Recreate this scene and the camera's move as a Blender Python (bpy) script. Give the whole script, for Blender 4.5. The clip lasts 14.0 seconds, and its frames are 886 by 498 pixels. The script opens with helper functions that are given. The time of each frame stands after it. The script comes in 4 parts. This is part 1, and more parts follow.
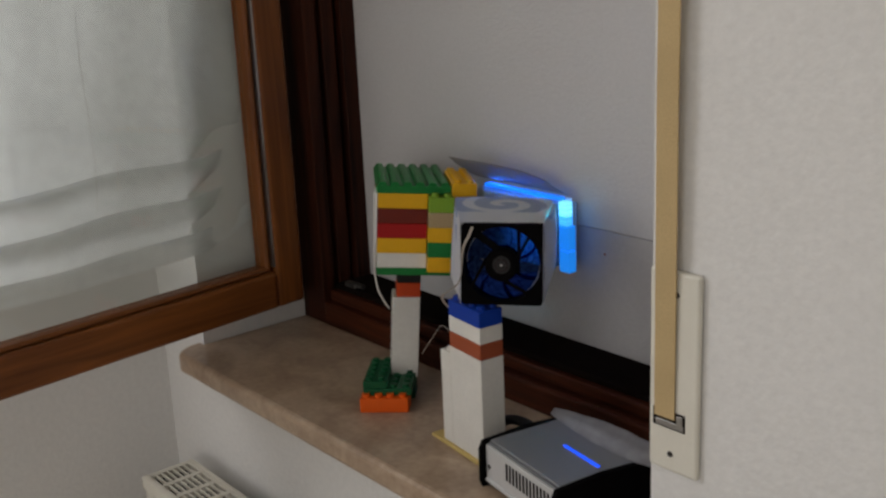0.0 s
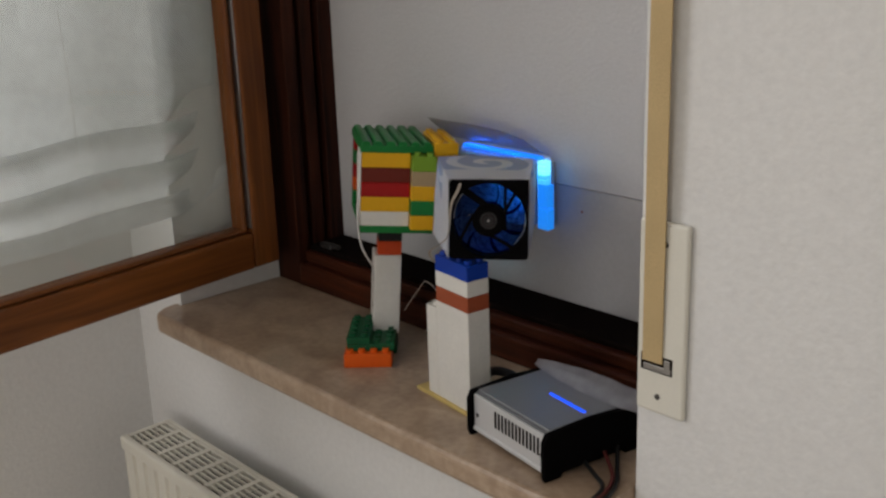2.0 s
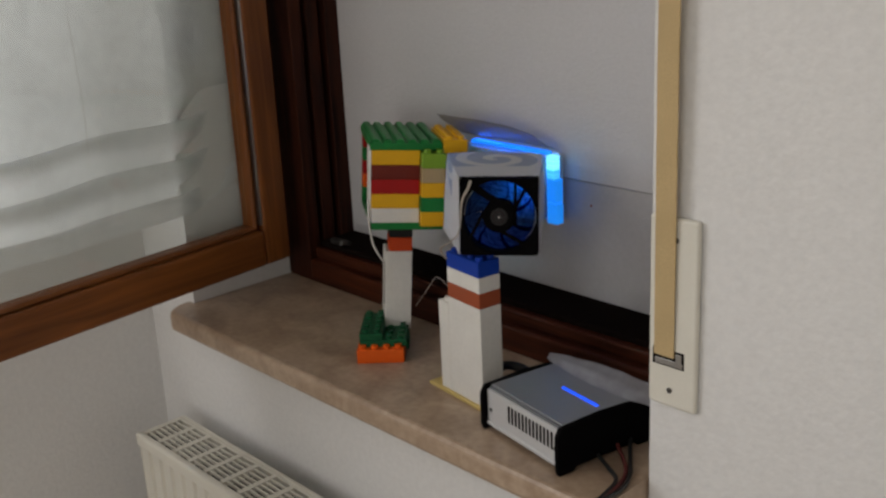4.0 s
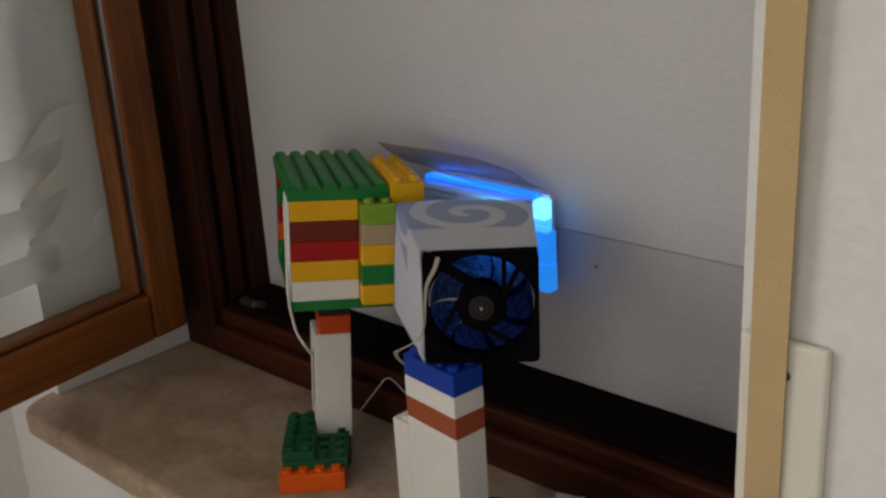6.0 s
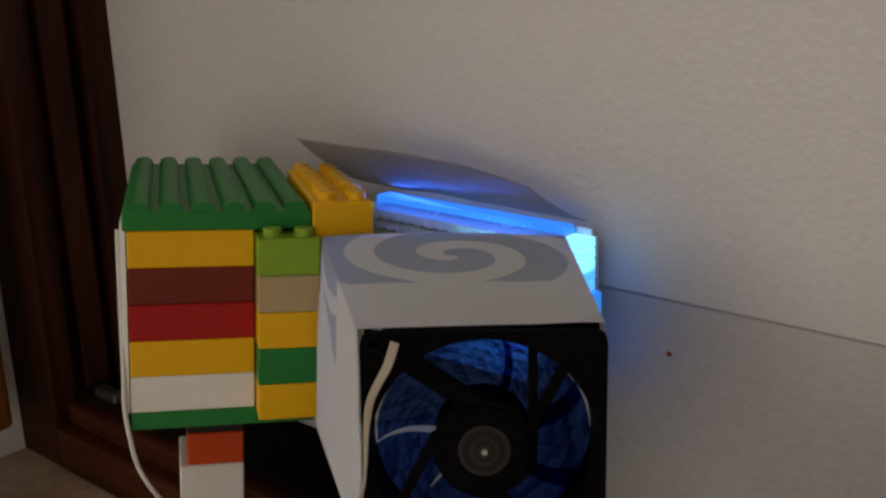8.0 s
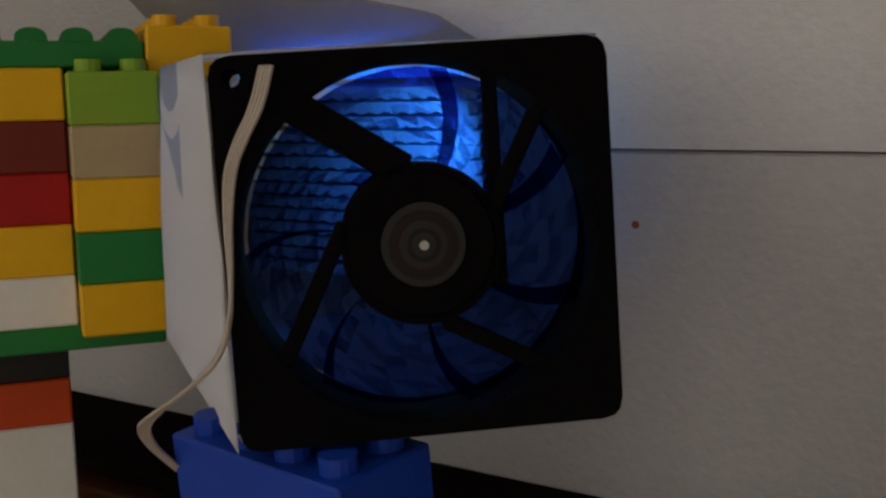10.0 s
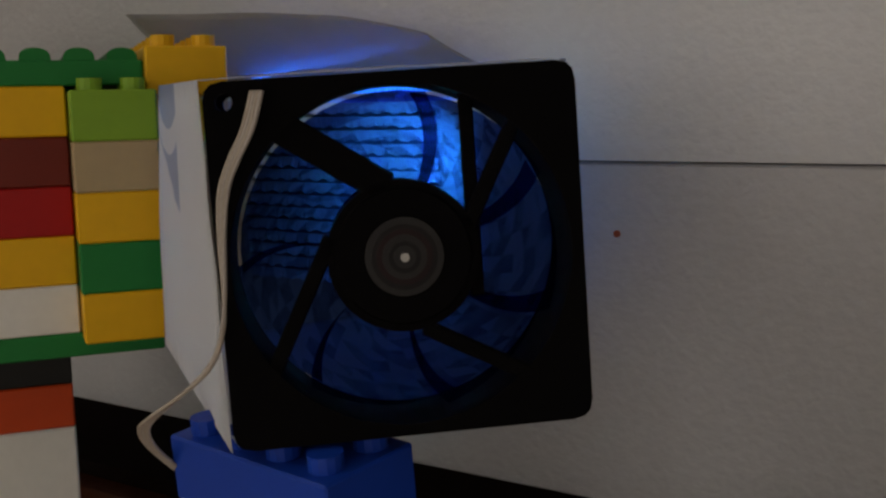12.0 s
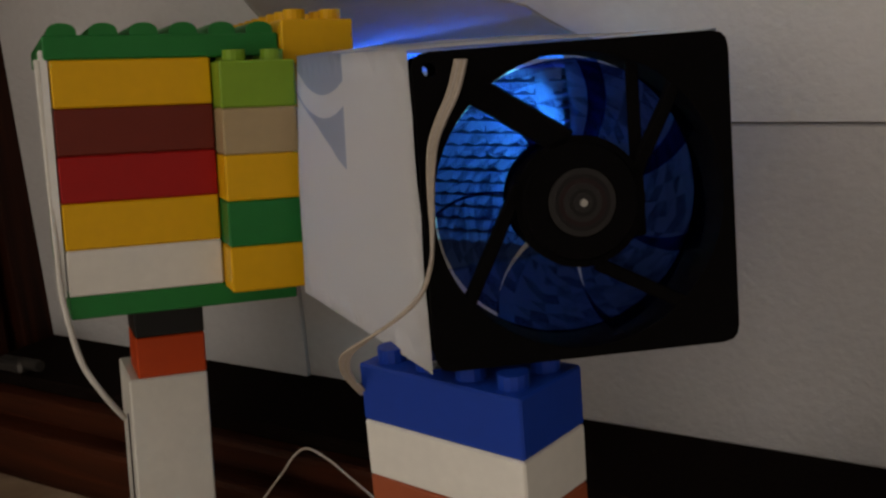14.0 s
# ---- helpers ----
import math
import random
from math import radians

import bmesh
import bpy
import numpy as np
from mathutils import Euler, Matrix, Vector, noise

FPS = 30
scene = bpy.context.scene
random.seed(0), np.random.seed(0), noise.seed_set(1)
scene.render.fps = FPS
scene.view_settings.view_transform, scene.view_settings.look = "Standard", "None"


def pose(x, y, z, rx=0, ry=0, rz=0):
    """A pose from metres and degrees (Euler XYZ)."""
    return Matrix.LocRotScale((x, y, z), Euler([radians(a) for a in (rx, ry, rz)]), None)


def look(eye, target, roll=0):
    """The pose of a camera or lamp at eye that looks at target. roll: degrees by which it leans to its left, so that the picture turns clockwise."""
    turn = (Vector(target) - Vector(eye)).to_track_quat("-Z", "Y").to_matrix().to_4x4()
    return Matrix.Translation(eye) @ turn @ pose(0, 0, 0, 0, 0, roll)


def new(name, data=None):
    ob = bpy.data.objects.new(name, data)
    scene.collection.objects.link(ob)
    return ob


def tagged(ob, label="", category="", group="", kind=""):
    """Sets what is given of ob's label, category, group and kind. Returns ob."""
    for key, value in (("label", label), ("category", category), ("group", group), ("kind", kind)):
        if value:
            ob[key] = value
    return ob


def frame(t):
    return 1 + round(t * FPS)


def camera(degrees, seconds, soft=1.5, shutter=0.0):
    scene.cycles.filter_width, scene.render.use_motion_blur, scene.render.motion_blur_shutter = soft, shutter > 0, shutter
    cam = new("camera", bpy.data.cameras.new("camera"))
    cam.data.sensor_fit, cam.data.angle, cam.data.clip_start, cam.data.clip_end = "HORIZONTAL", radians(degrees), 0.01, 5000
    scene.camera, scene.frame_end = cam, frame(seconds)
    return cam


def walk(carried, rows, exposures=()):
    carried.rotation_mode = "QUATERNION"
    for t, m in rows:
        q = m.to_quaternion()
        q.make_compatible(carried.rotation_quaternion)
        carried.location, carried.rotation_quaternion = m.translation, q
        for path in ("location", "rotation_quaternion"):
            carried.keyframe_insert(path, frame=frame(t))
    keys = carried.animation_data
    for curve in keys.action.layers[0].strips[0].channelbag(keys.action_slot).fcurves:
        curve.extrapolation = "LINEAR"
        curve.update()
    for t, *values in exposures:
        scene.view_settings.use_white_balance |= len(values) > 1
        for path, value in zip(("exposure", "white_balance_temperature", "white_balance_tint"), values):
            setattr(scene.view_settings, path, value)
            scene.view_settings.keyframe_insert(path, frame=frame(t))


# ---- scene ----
cam = camera(45.0, 14.0, soft=2.5)
PATH = [
    (0, (0.545, -0.761, 0.573), (-0.941, 0.461, 0.028), -2.6),
    (0.5, (0.537, -0.817, 0.561), (-0.836, 0.514, -0.023), -1.4),
    (1, (0.539, -0.823, 0.569), (-0.836, 0.494, -0.043), -1.8),
    (1.5, (0.535, -0.829, 0.567), (-0.854, 0.476, -0.039), -1.8),
    (2, (0.536, -0.829, 0.567), (-0.864, 0.468, -0.032), -1.9),
    (4.3, (0.537, -0.843, 0.586), (-0.864, 0.443, -0.035), -3.0),
    (4.5, (0.525, -0.852, 0.589), (-0.857, 0.463, -0.012), -2.7),
    (5, (0.455, -0.829, 0.59), (-0.848, 0.55, -0.044), -2.4),
    (5.5, (0.334, -0.696, 0.576), (-0.969, 0.668, -0.089), -3.4),
    (6, (0.221, -0.573, 0.56), (-1.069, 0.796, -0.118), -3.5),
    (6.5, (0.073, -0.508, 0.552), (-1.02, 0.982, -0.213), -2.9),
    (7, (-0.037, -0.458, 0.547), (-0.951, 1.126, -0.264), -2.8),
    (7.5, (-0.015, -0.362, 0.493), (-1.144, 1.165, -0.136), -2.1),
    (8, (-0.062, -0.274, 0.417), (-1.317, 1.175, -0.154), -1.9),
    (8.5, (-0.143, -0.222, 0.325), (-1.292, 1.349, -0.133), -2.9),
    (8.7, (-0.154, -0.21, 0.301), (-1.265, 1.383, -0.178), -3.7),
    (10.8, (-0.145, -0.19, 0.284), (-1.231, 1.433, -0.147), -4.2),
    (11, (-0.144, -0.192, 0.286), (-1.231, 1.43, -0.144), -4.3),
    (11.5, (-0.14, -0.196, 0.289), (-1.229, 1.425, -0.141), -4.3),
    (12, (-0.136, -0.202, 0.29), (-1.225, 1.417, -0.146), -4.4),
    (12.5, (-0.133, -0.211, 0.291), (-1.228, 1.405, -0.146), -4.4),
    (13, (-0.131, -0.221, 0.291), (-1.231, 1.387, -0.161), -4.6),
    (13.5, (-0.132, -0.232, 0.291), (-1.237, 1.37, -0.17), -4.8),
    (14, (-0.157, -0.265, 0.297), (-1.226, 1.351, -0.196), -4.9),
]
walk(cam, [(t, look(eye, target, roll)) for t, eye, target, roll in PATH],
     exposures=[(0.0, -0.05, 6600, 12), (1.0, 0.08, 6600, 12), (5.0, 0.05, 6600, 12), (6.5, 0.02, 7050, 13), (7.5, 0.11, 7400, 14), (8.7, -0.10, 7800, 15), (10.8, -0.24, 7200, 13), (13.6, -0.30, 7200, 13), (14.0, -0.22, 7600, 15)])

# ---------------------------------------------------------------- light
world = bpy.data.worlds.new("sky")
scene.world = world
world.use_nodes = True
wn = world.node_tree
sky = wn.nodes.new("ShaderNodeTexSky")
sky.sky_type = "NISHITA"
sky.sun_disc = False
sky.sun_elevation = radians(40)
sky.sun_rotation = radians(60)
wn.links.new(sky.outputs[0], wn.nodes["Background"].inputs[0])
wn.nodes["Background"].inputs[1].default_value = 0.1


def area_lamp(name, m, sx, sy, watts, color):
    lamp = bpy.data.lights.new(name, "AREA")
    lamp.shape, lamp.size, lamp.size_y, lamp.energy, lamp.color = "RECTANGLE", sx, sy, watts, color
    ob = new(name, lamp)
    ob.matrix_world = m
    return ob


# sky light coming in at the two other windows of the room, behind the viewer and beside
area_lamp("window_daylight", look((0.55, -3.22, 0.25), (-0.3, 0.0, 0.0)), 1.7, 1.3, 13.5, (1.0, 0.96, 0.91))
area_lamp("window_daylight", look((-1.03, -1.11, 0.85), (0.0, -1.00, 0.72)), 1.22, 1.05, 11.5, (1.0, 0.98, 0.96))
# blue diode at the top corner of the cooling radiator, shining onto its fins
lamp = bpy.data.lights.new("diode_light", "SPOT")
lamp.energy, lamp.color, lamp.shadow_soft_size, lamp.spot_size, lamp.spot_blend = 0.40, (0.006, 0.62, 1.0), 0.003, radians(92), 0.7
new("diode_light", lamp).matrix_world = look((-0.393, 0.150, 0.240), (-0.414, 0.192, 0.222))
# added blue fill lamps: one tints the film, one the tops of the fins
area_lamp("blue_fill_light", look((-0.458, 0.197, 0.2625), (-0.466, 0.150, 0.285)), 0.125, 0.006, 0.050, (0.012, 0.12, 1.0))
area_lamp("blue_fill_light", look((-0.462, 0.180, 0.2680), (-0.462, 0.192, 0.2480)), 0.10, 0.004, 0.006, (0.005, 0.17, 1.0))


# ---------------------------------------------------------------- materials
def material(name, color, rough=0.5, metal=0.0, grain=0.0, grain_scale=300.0, blotch=0.0, blotch_scale=8.0, bump=0.0,
             bump_scale=400.0, spec=0.5, stretch=(1, 1, 1)):
    m = bpy.data.materials.new(name)
    m.use_nodes = True
    nt = m.node_tree
    bsdf = nt.nodes["Principled BSDF"]
    bsdf.inputs["Roughness"].default_value = rough
    bsdf.inputs["Metallic"].default_value = metal
    bsdf.inputs["Specular IOR Level"].default_value = spec
    co = nt.nodes.new("ShaderNodeTexCoord")
    mp = nt.nodes.new("ShaderNodeMapping")
    mp.inputs["Scale"].default_value = stretch
    nt.links.new(co.outputs["Object"], mp.inputs[0])

    def noise_of(scale, detail=4.0):
        n = nt.nodes.new("ShaderNodeTexNoise")
        n.inputs["Scale"].default_value = scale
        n.inputs["Detail"].default_value = detail
        nt.links.new(mp.outputs[0], n.inputs["Vector"])
        return n.outputs["Fac"]

    value = None
    for amount, scale in ((grain, grain_scale), (blotch, blotch_scale)):
        if amount:
            r = nt.nodes.new("ShaderNodeMapRange")
            r.inputs["From Min"].default_value, r.inputs["From Max"].default_value = 0.25, 0.75
            r.inputs["To Min"].default_value, r.inputs["To Max"].default_value = 1 - amount, 1 + amount
            nt.links.new(noise_of(scale), r.inputs["Value"])
            if value is None:
                value = r.outputs[0]
            else:
                mul = nt.nodes.new("ShaderNodeMath")
                mul.operation = "MULTIPLY"
                nt.links.new(value, mul.inputs[0])
                nt.links.new(r.outputs[0], mul.inputs[1])
                value = mul.outputs[0]
    hsv = nt.nodes.new("ShaderNodeHueSaturation")
    hsv.inputs["Color"].default_value = (*color, 1)
    if value is not None:
        nt.links.new(value, hsv.inputs["Value"])
    nt.links.new(hsv.outputs[0], bsdf.inputs["Base Color"])
    if bump:
        b = nt.nodes.new("ShaderNodeBump")
        b.inputs["Strength"].default_value = bump
        b.inputs["Distance"].default_value = 0.002
        nt.links.new(noise_of(bump_scale, 6.0), b.inputs["Height"])
        nt.links.new(b.outputs[0], bsdf.inputs["Normal"])
    return m


def emitter(name, color, strength):
    m = bpy.data.materials.new(name)
    m.use_nodes = True
    bsdf = m.node_tree.nodes["Principled BSDF"]
    bsdf.inputs["Base Color"].default_value = (*color, 1)
    bsdf.inputs["Emission Color"].default_value = (*color, 1)
    bsdf.inputs["Emission Strength"].default_value = strength
    return m


def film_material(name, color, clear, gloss_rough=0.15, trans=0.6, tint=(1, 1, 1), gloss=0.08, spread=0.15):
    """A thin clear or milky sheet: part clear, part lit from both sides, part glossy."""
    m = bpy.data.materials.new(name)
    m.use_nodes = True
    nt = m.node_tree
    nt.nodes.remove(nt.nodes["Principled BSDF"])
    out = nt.nodes["Material Output"]
    see = nt.nodes.new("ShaderNodeBsdfTransparent")
    see.inputs[0].default_value = (*tint, 1)
    dif = nt.nodes.new("ShaderNodeBsdfDiffuse")
    tra = nt.nodes.new("ShaderNodeBsdfTranslucent")
    glo = nt.nodes.new("ShaderNodeBsdfGlossy")
    glo.inputs["Roughness"].default_value = gloss_rough
    for n in (dif, tra):
        n.inputs["Color"].default_value = (*color, 1)
    co = nt.nodes.new("ShaderNodeTexCoord")
    noi = nt.nodes.new("ShaderNodeTexNoise")
    noi.inputs["Scale"].default_value = 60
    noi.inputs["Detail"].default_value = 5
    nt.links.new(co.outputs["Object"], noi.inputs["Vector"])
    rng = nt.nodes.new("ShaderNodeMapRange")
    rng.inputs["To Min"].default_value, rng.inputs["To Max"].default_value = max(0.0, clear - spread), min(1.0, clear + spread)
    nt.links.new(noi.outputs["Fac"], rng.inputs["Value"])
    a, b, c = (nt.nodes.new("ShaderNodeMixShader") for _ in range(3))
    a.inputs[0].default_value = trans
    nt.links.new(dif.outputs[0], a.inputs[1])
    nt.links.new(tra.outputs[0], a.inputs[2])
    b.inputs[0].default_value = gloss
    nt.links.new(a.outputs[0], b.inputs[1])
    nt.links.new(glo.outputs[0], b.inputs[2])
    nt.links.new(rng.outputs[0], c.inputs[0])
    nt.links.new(b.outputs[0], c.inputs[1])
    nt.links.new(see.outputs[0], c.inputs[2])
    nt.links.new(c.outputs[0], out.inputs[0])
    return m


def wood_material(name, dark, light, rough=0.35, axis="Z", spec=0.5):
    m = bpy.data.materials.new(name)
    m.use_nodes = True
    nt = m.node_tree
    bsdf = nt.nodes["Principled BSDF"]
    bsdf.inputs["Roughness"].default_value = rough
    bsdf.inputs["Specular IOR Level"].default_value = spec
    co = nt.nodes.new("ShaderNodeTexCoord")
    mp = nt.nodes.new("ShaderNodeMapping")
    mp.inputs["Scale"].default_value = {"Z": (45, 45, 2.5), "X": (2.5, 45, 45)}[axis]
    nt.links.new(co.outputs["Object"], mp.inputs[0])
    n1 = nt.nodes.new("ShaderNodeTexNoise")
    n1.inputs["Scale"].default_value, n1.inputs["Detail"].default_value, n1.inputs["Distortion"].default_value = 1.6, 8, 1.2
    nt.links.new(mp.outputs[0], n1.inputs["Vector"])
    n2 = nt.nodes.new("ShaderNodeTexNoise")
    n2.inputs["Scale"].default_value = 5
    nt.links.new(co.outputs["Object"], n2.inputs["Vector"])
    add = nt.nodes.new("ShaderNodeMath")
    add.operation = "MULTIPLY_ADD"
    nt.links.new(n2.outputs["Fac"], add.inputs[0])
    add.inputs[1].default_value = 0.5
    nt.links.new(n1.outputs["Fac"], add.inputs[2])
    ramp = nt.nodes.new("ShaderNodeValToRGB")
    ramp.color_ramp.elements[0].position, ramp.color_ramp.elements[0].color = 0.5, (*dark, 1)
    ramp.color_ramp.elements[1].position, ramp.color_ramp.elements[1].color = 1.0, (*light, 1)
    nt.links.new(add.outputs[0], ramp.inputs[0])
    nt.links.new(ramp.outputs[0], bsdf.inputs["Base Color"])
    bump = nt.nodes.new("ShaderNodeBump")
    bump.inputs["Strength"].default_value, bump.inputs["Distance"].default_value = 0.15, 0.001
    nt.links.new(n1.outputs["Fac"], bump.inputs["Height"])
    nt.links.new(bump.outputs[0], bsdf.inputs["Normal"])
    return m


def stone_material():
    m = bpy.data.materials.new("polished_limestone")
    m.use_nodes = True
    nt = m.node_tree
    bsdf = nt.nodes["Principled BSDF"]
    bsdf.inputs["Roughness"].default_value = 0.3
    co = nt.nodes.new("ShaderNodeTexCoord")
    n1 = nt.nodes.new("ShaderNodeTexNoise")
    n1.inputs["Scale"].default_value, n1.inputs["Detail"].default_value, n1.inputs["Distortion"].default_value = 14, 9, 0.8
    n2 = nt.nodes.new("ShaderNodeTexNoise")
    n2.inputs["Scale"].default_value, n2.inputs["Detail"].default_value = 110, 4
    for n in (n1, n2):
        nt.links.new(co.outputs["Object"], n.inputs["Vector"])
    add = nt.nodes.new("ShaderNodeMath")
    add.operation = "MULTIPLY_ADD"
    add.inputs[1].default_value = 0.45
    nt.links.new(n2.outputs["Fac"], add.inputs[0])
    nt.links.new(n1.outputs["Fac"], add.inputs[2])
    ramp = nt.nodes.new("ShaderNodeValToRGB")
    r = ramp.color_ramp
    r.elements[0].position, r.elements[0].color = 0.5, (0.300, 0.205, 0.138, 1)
    r.elements[1].position, r.elements[1].color = 0.92, (0.500, 0.375, 0.270, 1)
    e = r.elements.new(0.7)
    e.color = (0.390, 0.280, 0.193, 1)
    nt.links.new(add.outputs[0], ramp.inputs[0])
    nt.links.new(ramp.outputs[0], bsdf.inputs["Base Color"])
    return m


def swirl_paper_material():
    """White printed paper with a pale blue spiral towards the back of the duct."""
    m = bpy.data.materials.new("printed_paper")
    m.use_nodes = True
    nt = m.node_tree
    bsdf = nt.nodes["Principled BSDF"]
    bsdf.inputs["Roughness"].default_value = 0.55
    co = nt.nodes.new("ShaderNodeTexCoord")
    sep = nt.nodes.new("ShaderNodeSeparateXYZ")
    nt.links.new(co.outputs["UV"], sep.inputs[0])

    def math_node(op, a, b=None, c=None):
        n = nt.nodes.new("ShaderNodeMath")
        n.operation = op
        for i, v in enumerate((a, b, c)):
            if v is None:
                continue
            if isinstance(v, (int, float)):
                n.inputs[i].default_value = v
            else:
                nt.links.new(v, n.inputs[i])
        return n.outputs[0]

    x = math_node("SUBTRACT", sep.outputs["X"], 0.5)
    y = math_node("MULTIPLY", math_node("SUBTRACT", sep.outputs["Y"], 0.70), 1.15)
    rad = math_node("SQRT", math_node("ADD", math_node("MULTIPLY", x, x), math_node("MULTIPLY", y, y)))
    ang = math_node("ARCTAN2", y, x)
    wave = math_node("SINE", math_node("ADD", ang, math_node("MULTIPLY", rad, 21.0)))
    spiral = math_node("GREATER_THAN", wave, -0.25)
    back = math_node("GREATER_THAN", sep.outputs["Y"], 0.40)
    mask = math_node("MULTIPLY", spiral, back)
    near = math_node("LESS_THAN", rad, 0.66)
    mask = math_node("MULTIPLY", mask, near)
    # the print runs on over the fold as a wedge crossed by a white stroke
    u, v = sep.outputs["X"], sep.outputs["Y"]
    low = math_node("MULTIPLY_ADD", math_node("SUBTRACT", v, 0.50), 0.50, -0.42)
    wedge = math_node("MULTIPLY", math_node("GREATER_THAN", u, low), math_node("GREATER_THAN", v, 0.50))
    wedge = math_node("MULTIPLY", wedge, math_node("LESS_THAN", u, 0.0))
    bend = math_node("MULTIPLY", math_node("SUBTRACT", v, 0.72), math_node("SUBTRACT", v, 0.72))
    off = math_node("ABSOLUTE", math_node("ADD", math_node("ADD", u, 0.20), math_node("MULTIPLY", bend, -1.2)))
    wedge = math_node("MULTIPLY", wedge, math_node("GREATER_THAN", off, 0.045))
    mask = math_node("MAXIMUM", math_node("MULTIPLY", mask, math_node("GREATER_THAN", u, 0.0)), wedge)
    noi = nt.nodes.new("ShaderNodeTexNoise")
    noi.inputs["Scale"].default_value = 30
    nt.links.new(co.outputs["Object"], noi.inputs["Vector"])
    mixc = nt.nodes.new("ShaderNodeMix")
    mixc.data_type = "RGBA"
    mixc.inputs["A"].default_value = (0.90, 0.90, 0.91, 1)
    mixc.inputs["B"].default_value = (0.51, 0.57, 0.69, 1)
    nt.links.new(mask, mixc.inputs["Factor"])
    nt.links.new(mixc.outputs["Result"], bsdf.inputs["Base Color"])
    bump = nt.nodes.new("ShaderNodeBump")
    bump.inputs["Strength"].default_value, bump.inputs["Distance"].default_value = 0.25, 0.003
    nt.links.new(noi.outputs["Fac"], bump.inputs["Height"])
    nt.links.new(bump.outputs[0], bsdf.inputs["Normal"])
    return m


PLASTER = material("white_plaster", (0.76, 0.75, 0.73), 0.9, grain=0.04, grain_scale=120, blotch=0.03, blotch_scale=3, bump=0.35, bump_scale=160)
# Lower board: one even tone, darker than the upper board's
BOARD_LOW = material("darker_insulation_board", (0.52, 0.505, 0.505), 0.6, grain=0.04, grain_scale=200, blotch=0.04, blotch_scale=5, bump=0.4, bump_scale=260)
BOARD = material("white_insulation_board", (0.62, 0.61, 0.615), 0.55, grain=0.03, grain_scale=200, blotch=0.03, blotch_scale=4, bump=0.4, bump_scale=260)
STONE = stone_material()
# Jamb copy, about half the rail's brightness: niche shade is in its colour
WOOD_DARK_SHADED = wood_material("dark_stained_wood_shaded", (0.010, 0.0026, 0.0013), (0.056, 0.0135, 0.0052), 0.5, "Z", 0.15)
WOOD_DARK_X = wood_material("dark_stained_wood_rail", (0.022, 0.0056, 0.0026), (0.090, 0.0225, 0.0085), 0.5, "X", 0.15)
WOOD_SASH = wood_material("brown_varnished_wood", (0.112, 0.032, 0.006), (0.240, 0.078, 0.016), 0.45, "Z", 0.3)
WOOD_SASH_X = wood_material("brown_varnished_wood_rail", (0.112, 0.032, 0.006), (0.240, 0.078, 0.016), 0.45, "X", 0.3)
# Near-black with the shade of gaps, slots and recesses in its colour
RECESS_BLACK = material("recess_black", (0.009, 0.0055, 0.0045), 0.9, grain=0.2, spec=0.03)
BLACK_PLASTIC = material("black_plastic", (0.003, 0.0026, 0.0028), 0.8, grain=0.15, grain_scale=500, spec=0.03)
ENAMEL = material("cream_enamel", (0.72, 0.69, 0.60), 0.35, grain=0.02, blotch=0.03)
CREAM = material("cream_plastic", (0.74, 0.71, 0.62), 0.4, grain=0.02, blotch=0.04, blotch_scale=20)
STRAP = material("ochre_webbing", (0.55, 0.40, 0.20), 0.85, grain=0.12, grain_scale=900, blotch=0.08, blotch_scale=15, bump=0.4, bump_scale=1500)
BADGE = material("black_badge", (0.006, 0.005, 0.006), 0.45, 0.0, grain=0.2, spec=0.2)
STEEL = material("steel", (0.45, 0.44, 0.42), 0.35, 1.0, grain=0.1)
DARK_STEEL = material("dark_metal", (0.10, 0.095, 0.09), 0.45, 0.8, grain=0.15)
ALU = material("brushed_aluminium", (0.60, 0.60, 0.60), 0.42, 0.25, grain=0.06, grain_scale=80, stretch=(1, 1, 30))
GREY_PAINT = material("grey_painted_metal", (0.22, 0.225, 0.24), 0.36, 0.2, grain=0.06, grain_scale=600)
FLOOR_BOUNCE = wood_material("pale_bounce_floor", (0.48, 0.41, 0.33), (0.66, 0.58, 0.48), 0.4, "X")
CEIL = material("ceiling_paint", (0.8, 0.8, 0.78), 0.9, grain=0.02)
PAPER = swirl_paper_material()
CARD = material("white_card", (0.78, 0.78, 0.76), 0.6, grain=0.02)
WIRE_WHITE = material("white_wire", (0.62, 0.60, 0.56), 0.45, grain=0.05)
WIRE_GREY = material("grey_ribbon_wire", (0.36, 0.31, 0.27), 0.5, grain=0.12, grain_scale=900)
WIRE_BEIGE = material("beige_wire", (0.36, 0.30, 0.24), 0.5, grain=0.08, grain_scale=900)
WIRE_BLACK = material("black_wire", (0.012, 0.012, 0.012), 0.5, grain=0.1)
WIRE_RED = material("red_wire", (0.10, 0.015, 0.012), 0.5, grain=0.1)
MASK_TAPE = material("yellow_tape", (0.62, 0.46, 0.16), 0.6, grain=0.06, blotch=0.08, blotch_scale=40)
FIN = material("radiator_fin_metal", (0.70, 0.76, 0.84), 0.40, 0.15, grain=0.08, grain_scale=300)
# Diode light on the fin edges, given to them as their own glow
FIN_GLOW = emitter("lit_fin_glow", (0.01, 0.27, 1.0), 0.7)
FIN_GLOW_MID = emitter("lit_fin_glow_mid", (0.05, 0.42, 1.0), 1.1)
DIODE_GLOW = emitter("blue_diode", (0.15, 0.6, 1.0), 1.5)
BAR_GLOW = emitter("blue_glow_bar", (0.004, 0.070, 0.850), 1.4)
HUB_GREY = material("grey_hub_sticker", (0.011, 0.010, 0.0105), 0.5, grain=0.1, spec=0.3)
